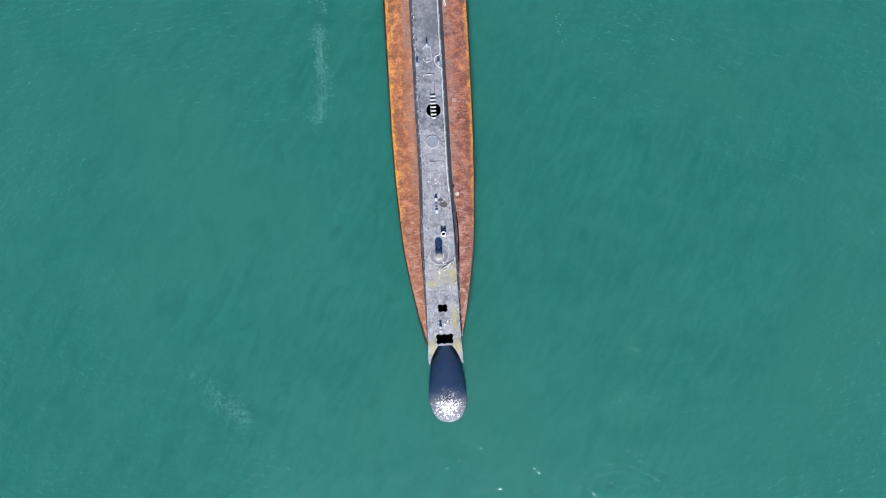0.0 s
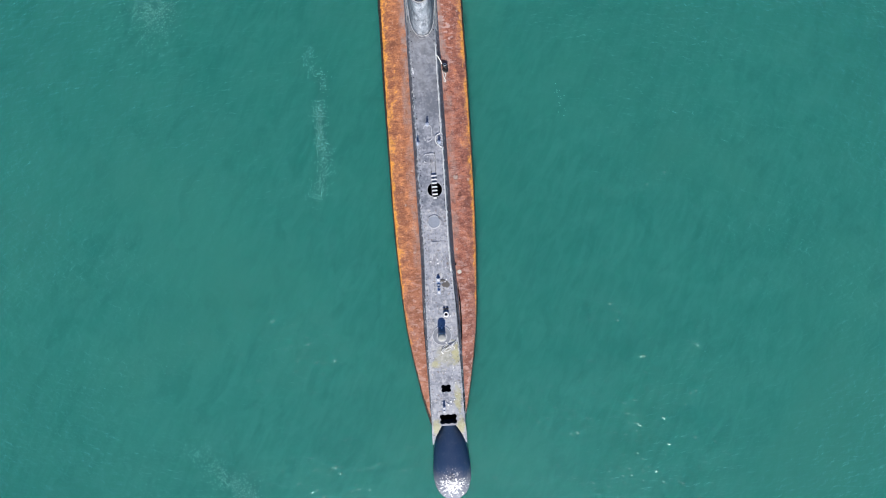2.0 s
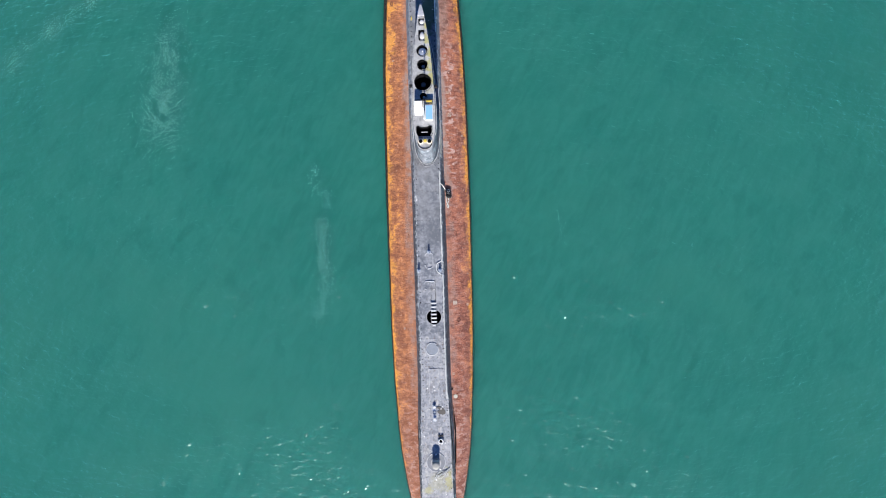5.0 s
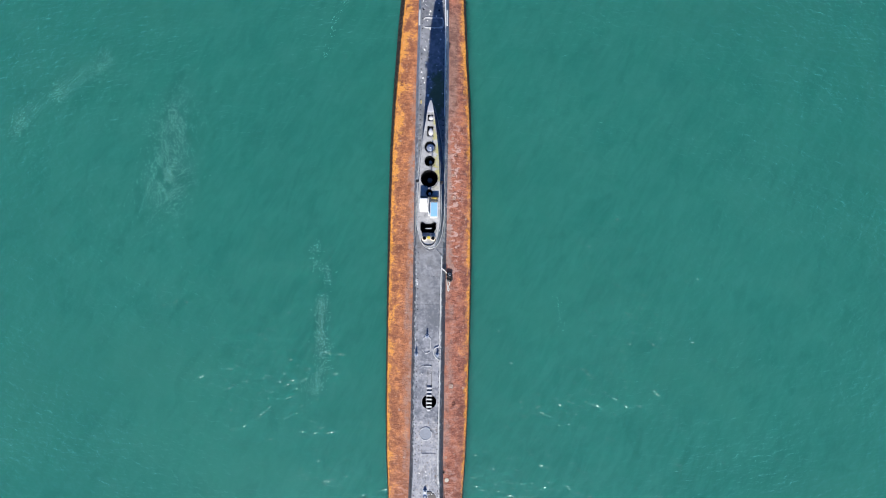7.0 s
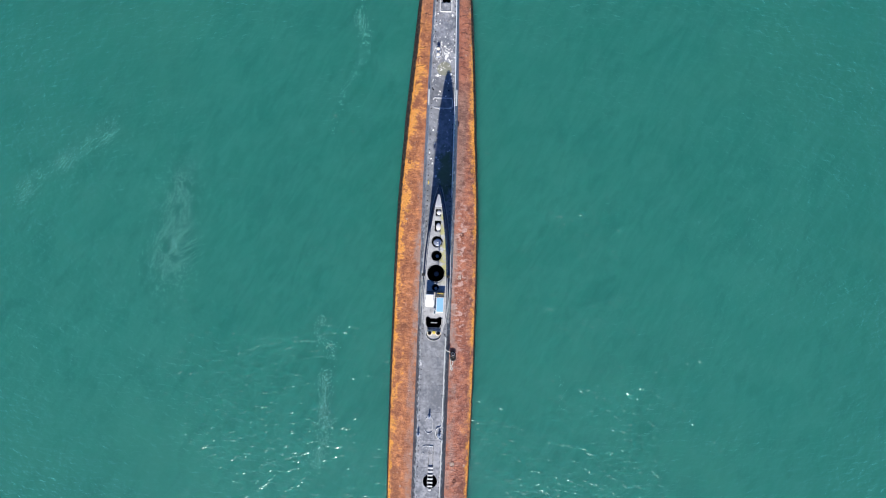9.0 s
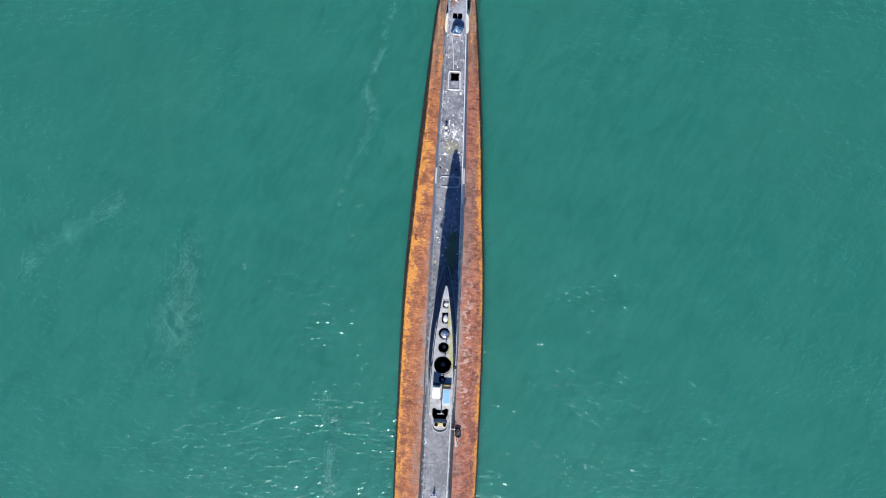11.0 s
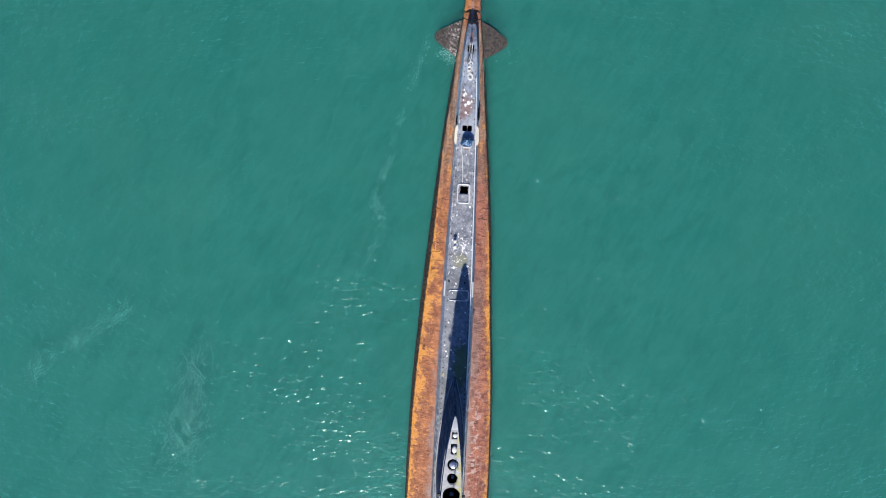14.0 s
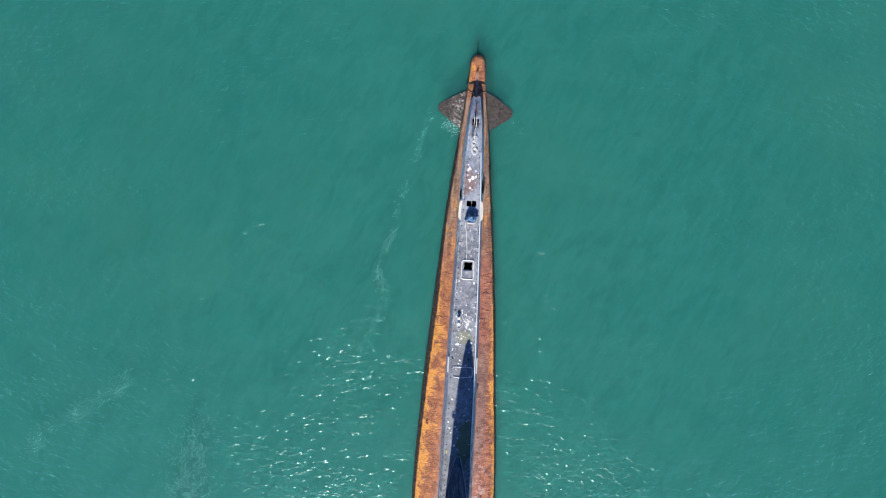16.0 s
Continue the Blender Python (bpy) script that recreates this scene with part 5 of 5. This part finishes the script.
r = random.Random(8)
spots = [(-0.72, 60.78, 0.07), (0.62, 60.68, 0.10), (-0.5, 59.87, 0.06), (-0.50, 60.2, 0.05), (-0.54, 55.15, 0.13), (0.64, 55.3, 0.12), (0.02, 69.98, 0.18), (-0.26, 69.75, 0.13), (-0.3, 70.8, 0.14),
         (-0.42, 70.65, 0.10), (-0.2, 69.1, 0.09), (0.24, 70.6, 0.07), (-0.35, 45.9, 0.09), (-0.1, 46.6, 0.06), (0.65, 48.2, 0.05), (0.1, 43.9, 0.05), (-0.6, 48.9, 0.08),
         (-0.28, 53.7, 0.08), (-0.38, 53.4, 0.06), (0.28, 53.25, 0.06), (-0.55, 52.83, 0.05), (-0.25, 52.05, 0.05), (0.10, 52.08, 0.04), (0.72, 52.25, 0.05), (0.70, 51.1, 0.07), (0.78, 51.9, 0.04),
         (-0.75, 50.12, 0.08), (-0.30, 50.7, 0.04), (-0.40, 47.62, 0.09), (-0.88, 47.48, 0.08), (0.80, 48.3, 0.04), (0.35, 51.5, 0.03)]
for k in range(200):
    y = r.choice((r.uniform(53, 76), r.uniform(54.5, 59), r.uniform(-3, 12), r.uniform(45, 76)))
    x = r.uniform(-1, 1) * (EDGE(y) - 0.12)
    spots.append((x, y, abs(r.gauss(0, 0.028)) + 0.012))
for k in range(12):
    spots.append((r.gauss(0.35, 0.30), r.gauss(-1.35, 0.15), abs(r.gauss(0, 0.035)) + 0.014))
for k in range(70):
    y = r.gauss(57.2, 0.6)
    spots.append((r.gauss(0.30, 0.32), y, abs(r.gauss(0, 0.03)) + 0.014))
spatter("lime_spatter", spots, casing, DROP, "scattered white bird droppings")
spots = [(x, y, s) for x, y, s in ((-1.1, 28.75, 0.06), (-1.1, 28.95, 0.05), (-1.05, 28.58, 0.08))]
spatter("flaked_paint", spots, casing, PALE, "white paint flakes")

# ---- ropes and loose things on deck ----
def rope(pts, r, mat, label, name="mooring_rope", steps=6):
    return tagged(link(name, tube(bmesh.new(), glide(pts, steps), r), mat, None, "", True), label, "rope")


def on_deck(x, y, r):
    return (x, y, DECKZ(y) + 0.012 + 0.03 * (1 - min(1, (x / EDGE(y)) ** 2)) + r)


line = [(1.10, 31.2), (1.10, 30.0), (1.08, 28.0), (1.08, 26.0), (1.06, 24.0), (1.04, 23.0), (0.60, 22.70), (0.58, 22.1), (0.95, 21.7), (1.12, 21.4), (1.10, 19.0), (1.08, 16.0), (1.06, 13.0), (1.12, 10.4)]
rope([on_deck(x, y, 0.03) for x, y in line], 0.036, ROPE, "pale rope run along the starboard deck edge")
rope([on_deck(x, y, 0.02) for x, y in ((0.42, 31.85), (0.75, 31.6), (1.08, 31.1))], 0.018, GREYLINE, "thin cable from the tower foot to the deck edge", "cable")


def on_hull(x, y, r):
    return (x, y, hull_z(x, y) + r)


fall = [on_deck(1.06, 30.1, 0.04), (1.30, 29.9, 1.9)] + [on_hull(x, y, 0.05) for x, y in ((1.62, 29.55), (1.70, 29.2), (1.78, 28.85), (1.92, 28.6), (1.80, 28.35), (1.70, 28.05), (1.82, 27.9), (1.86, 28.1), (1.72, 28.3), (1.66, 28.7), (1.64, 29.0))]
rope(fall, 0.035, ROPE, "pale rope hanging over the casing side in loops")
coil = []
for k in range(60):
    a = k * 0.62
    coil.append(on_deck(0.35 + 0.42 * math.cos(a * 0.23) + 0.20 * math.cos(a), 3.52 + 0.20 * math.sin(a * 0.31) + 0.16 * math.sin(a * 1.07) + 0.0015 * k, 0.025 + 0.0006 * k))
rope(coil, 0.022, ROPE, "loose coil of white rope on the foredeck", steps=3)
rope([on_deck(0.75, 3.75, 0.03), on_deck(0.95, 4.0, 0.03), on_deck(1.2, 4.15, 0.03), on_deck(1.3, 4.5, 0.03)], 0.022, ROPE, "short end of white rope on the foredeck")
coil = []
for k in range(40):
    a = k * 0.6
    coil.append(on_deck(-0.02 + (0.28 - 0.002 * k) * math.cos(a) + 0.04 * math.sin(a * 0.37), 72.3 + 0.009 * k + 0.30 * math.sin(a * 0.93), 0.03 + 0.001 * k))
rope(coil, 0.018, ROPE, "coil of pale rope on the after deck", steps=3)
for cx, cy, cr, turns, seed in ((-0.08, 72.95, 0.17, 2.4, 1), (0.06, 73.45, 0.13, 1.8, 2), (0.03, 72.2, 0.22, 2.8, 3)):
    q = random.Random(seed)
    n = int(turns * 14)
    coil = [on_deck(cx + cr * (1 + 0.2 * math.sin(k * 0.21 + seed)) * math.cos(math.tau * k / 14) + q.uniform(-0.02, 0.02), cy + 1.15 * cr * math.sin(math.tau * k / 14) + 0.004 * k, 0.03 + 0.0015 * k) for k in range(n)]
    rope(coil, 0.024, ROPE, "loose loops of pale rope on the after deck", steps=3)
tail = [(0.02, 74.4), (0.05, 74.0), (-0.05, 73.7), (-0.28, 73.3), (-0.05, 73.1), (0.08, 73.4), (0.22, 73.0), (0.0, 72.6)]
rope([on_deck(x, y, 0.03) for x, y in tail], 0.03, ROPE, "pale rope lying between hatch and coil")
rope([on_deck(x, y, 0.02) for x, y in ((-0.12, 72.2), (0.02, 71.2), (0.14, 70.0), (0.17, 69.0), (0.02, 68.2), (0.0, 68.0))], 0.022, GREYLINE, "thin grey cable along the after deck", "cable")
rope([on_deck(x, y, 0.03) for x, y in ((-0.16, 62.75), (-0.17, 63.6), (-0.24, 64.4), (-0.30, 65.2), (-0.42, 65.8), (-0.36, 66.1), (-0.1, 66.05))], 0.03, ROPE, "pale rope leading from hatch to tarpaulin bundle")
rope([on_deck(x, y, 0.03) for x, y in [(EDGE(v) - 0.03, v) for v in (44.0, 48.0, 51.0, 54.0, 57.0, 60.0, 63.0, 66.0, 69.5, 72.5)]], 0.036, WHITE, "pale cable along the after deck edge", "cable")


def make_bundle():
    t = thing("tarpaulin_bundle", "dark blue tarpaulin bundle tied down on the after deck", "tarpaulin", at=(0.05, 66.5, dz(66.5)))
    bm = bmesh.new()
    n, m = 40, 9
    rr = random.Random(2)
    ph = [rr.uniform(0, 6.28) for _ in range(6)]
    rings = []
    for j in range(m):
        q = j / (m - 1)
        ring = []
        for k in range(n):
            a = math.tau * k / n
            fold = 1 + 0.16 * math.sin(4 * a + ph[0] + 2.5 * q) + 0.08 * math.sin(9 * a + ph[1] - 3 * q) + 0.16 * abs(math.sin(2 * a))
            s = (1 - q ** 1.6) * 0.46 + 0.04
            ring.append((s * fold * math.cos(a), s * fold * 0.80 * math.sin(a), 0.52 * q ** 0.8 * (1 + 0.12 * math.sin(5 * a + ph[2])) + 0.05 * math.sin(3 * a + 6 * q) * q * (1 - q) * 4))
        rings.append(ring)
    loft(bm, rings)
    part("cover", bm, TARP, t, smooth=True)
    for a in (45, 135):
        p = []
        for k in range(-8, 9):
            u = k / 8
            q = (1 - abs(u)) ** 0.65
            p.append(Vector((0.54 * u * math.cos(radians(a)), 0.46 * u * math.sin(radians(a)), 0.55 * q + 0.02)))
        part("strap", tube(bmesh.new(), p, 0.025, 6), painted("pale_blue_strap", (0.34, 0.46, 0.60), 0.6), t, smooth=True)
    return t


make_bundle()
tagged(link("timber_scrap", box(bmesh.new(), -0.30, 0.42, 65.92, 66.02, 2.05, 2.14, 0.01), PALE), "pale plank lying beside the tarpaulin bundle", "plank")
tagged(link("timber_scrap", box(bmesh.new(), -0.22, 0.22, 65.78, 65.84, 2.05, 2.11, 0.01), painted("red_brown_wood", (0.20, 0.09, 0.06), 0.8)), "brown plank lying beside the tarpaulin bundle", "plank")


def make_tyre(x, y, z, tilt, bead):
    t = thing("tyre_fender", "black rubber tyre fender lying on the rusted hull", "tyre", group="tyre fenders", at=(x, y, z))
    t.rotation_euler = (radians(tilt[0]), radians(tilt[1]), 0)
    pts = [Vector((0.19 * math.cos(a), 0.19 * math.sin(a), 0)) for a in (math.tau * k / 26 for k in range(26))]
    part("tread", tube(bmesh.new(), pts, 0.095, 10, True), BLACK, t, smooth=True)
    pts = [Vector((0.135 * math.cos(a), 0.135 * math.sin(a), 0.075)) for a in (math.tau * k / 22 for k in range(22))]
    part("bead", tube(bmesh.new(), pts, 0.034, 6, True), bead, t, "chalk-pale inner bead" if bead == PALE else "", smooth=True)
    return t


make_tyre(1.90, 29.02, hull_z(1.90, 29.02) + 0.12, (0, 14), BLACK)
make_tyre(1.86, 29.42, hull_z(1.86, 29.42) + 0.17, (-26, 14), PALE)


# ---- foam ----
def foam(name, lines, count, spread, size, seed, label):
    rr = random.Random(seed)
    verts, faces = [], []
    pts = [Vector((x, y, 0)) for x, y in lines]
    path = glide(pts, 12) if len(pts) > 2 else [pts[0].lerp(pts[1], k / 12) for k in range(13)]
    for _ in range(int(count * 2.4)):
        p = rr.choice(path)
        if noise.noise(Vector((p.x * 0.6, p.y * 0.6, seed))) < rr.uniform(-0.40, 0.20):
            continue
        x, y = p.x + rr.gauss(0, spread), p.y + rr.gauss(0, spread * 1.3)
        if noise.noise(Vector((x * 1.1, y * 1.1, seed + 5))) < rr.uniform(-0.6, 0.15):
            continue
        s = size * rr.choice((0.4, 0.5, 0.55, 0.6, 0.7, 0.8, 1.0, 1.5))
        i = len(verts)
        z0 = float(swell(x, y))
        k0 = rr.uniform(0, 6)
        for k in range(7):
            a = k0 + math.tau * k / 7
            q = s * rr.uniform(0.55, 1.2)
            verts.append((x + 1.7 * q * math.cos(a), y + q * math.sin(a), z0 + 0.008))
        verts.append((x, y, z0 + 0.008 + s * 0.3))
        faces += [(i + k, i + (k + 1) % 7, i + 7) for k in range(7)]
        verts += [(x + 0.8 * s * math.cos(k0 + math.tau * k / 7), y + 0.6 * s * math.sin(k0 + math.tau * k / 7), z0 - 0.03) for k in range(7)]
        faces += [(i + (k + 1) % 7, i + k, i + 8 + k, i + 8 + (k + 1) % 7) for k in range(7)]
    me = bpy.data.meshes.new(name)
    me.from_pydata(verts, [], faces)
    me.materials.append(FOAM)
    return tagged(new(name, me), label, "foam", kind="stuff")


STREAK = "thin streak of white foam flecks on the water"
foam("foam_streak", [(-10.8, 31.8), (-10.6, 30.2), (-9.6, 29.4), (-10.1, 27.4), (-10.3, 25.3), (-10.2, 23.2), (-9.9, 21.0)], 560, 0.32, 0.022, 1, STREAK)
foam("foam_streak", [(-10.2, 26.5), (-10.2, 23.2), (-9.9, 21.0), (-10.3, 19.6), (-11.2, 18.0)], 640, 0.42, 0.018, 11, STREAK)
foam("foam_patch", [(-24.1, 45.0), (-25.0, 42.6), (-24.8, 40.6), (-24.9, 38.6), (-25.3, 36.6), (-26.2, 35.8)], 4200, 1.15, 0.016, 2, "loose patch of foam flecks on the water")
foam("foam_streak", [(-31.2, 49.6), (-33.0, 48.0), (-35.2, 46.6), (-37.5, 45.2), (-40.0, 42.6)], 1500, 0.42, 0.015, 3, STREAK)
foam("foam_streak", [(-23.6, -4.8), (-21.1, -7.4), (-18.6, -9.6)], 1000, 0.6, 0.016, 4, STREAK)
foam("foam_streak", [(-4.0, 75.8), (-4.8, 73.4), (-5.4, 71.2), (-6.6, 67.6), (-6.9, 65.0), (-7.6, 63.2), (-8.3, 61.1)], 420, 0.22, 0.019, 6, STREAK)
foam("foam_streak", [(-8.3, 61.1), (-7.5, 59.4), (-7.6, 57.6), (-8.6, 55.6)], 380, 0.30, 0.022, 16, STREAK)
foam("foam_streak", [(-8.6, 55.6), (-9.4, 53.8), (-9.9, 51.8), (-10.4, 50.0)], 90, 0.18, 0.015, 26, STREAK)
foam("foam_streak", [(12.3, 27.0), (12.5, 25.8), (12.8, 24.6)], 26, 0.25, 0.018, 7, "thin streak of white foam flecks on the water")
foam("foam_streak", [(2.0, 75.0), (3.1, 75.3), (4.2, 75.1), (5.6, 74.7)], 36, 0.35, 0.016, 9, "thin streak of white foam flecks on the water")
foam("foam_wash", [(-1.5, 75.4), (-1.8, 74.9), (-2.6, 75.0), (-1.7, 74.3)], 230, 0.30, 0.022, 8, "white wash beside the stern plane")
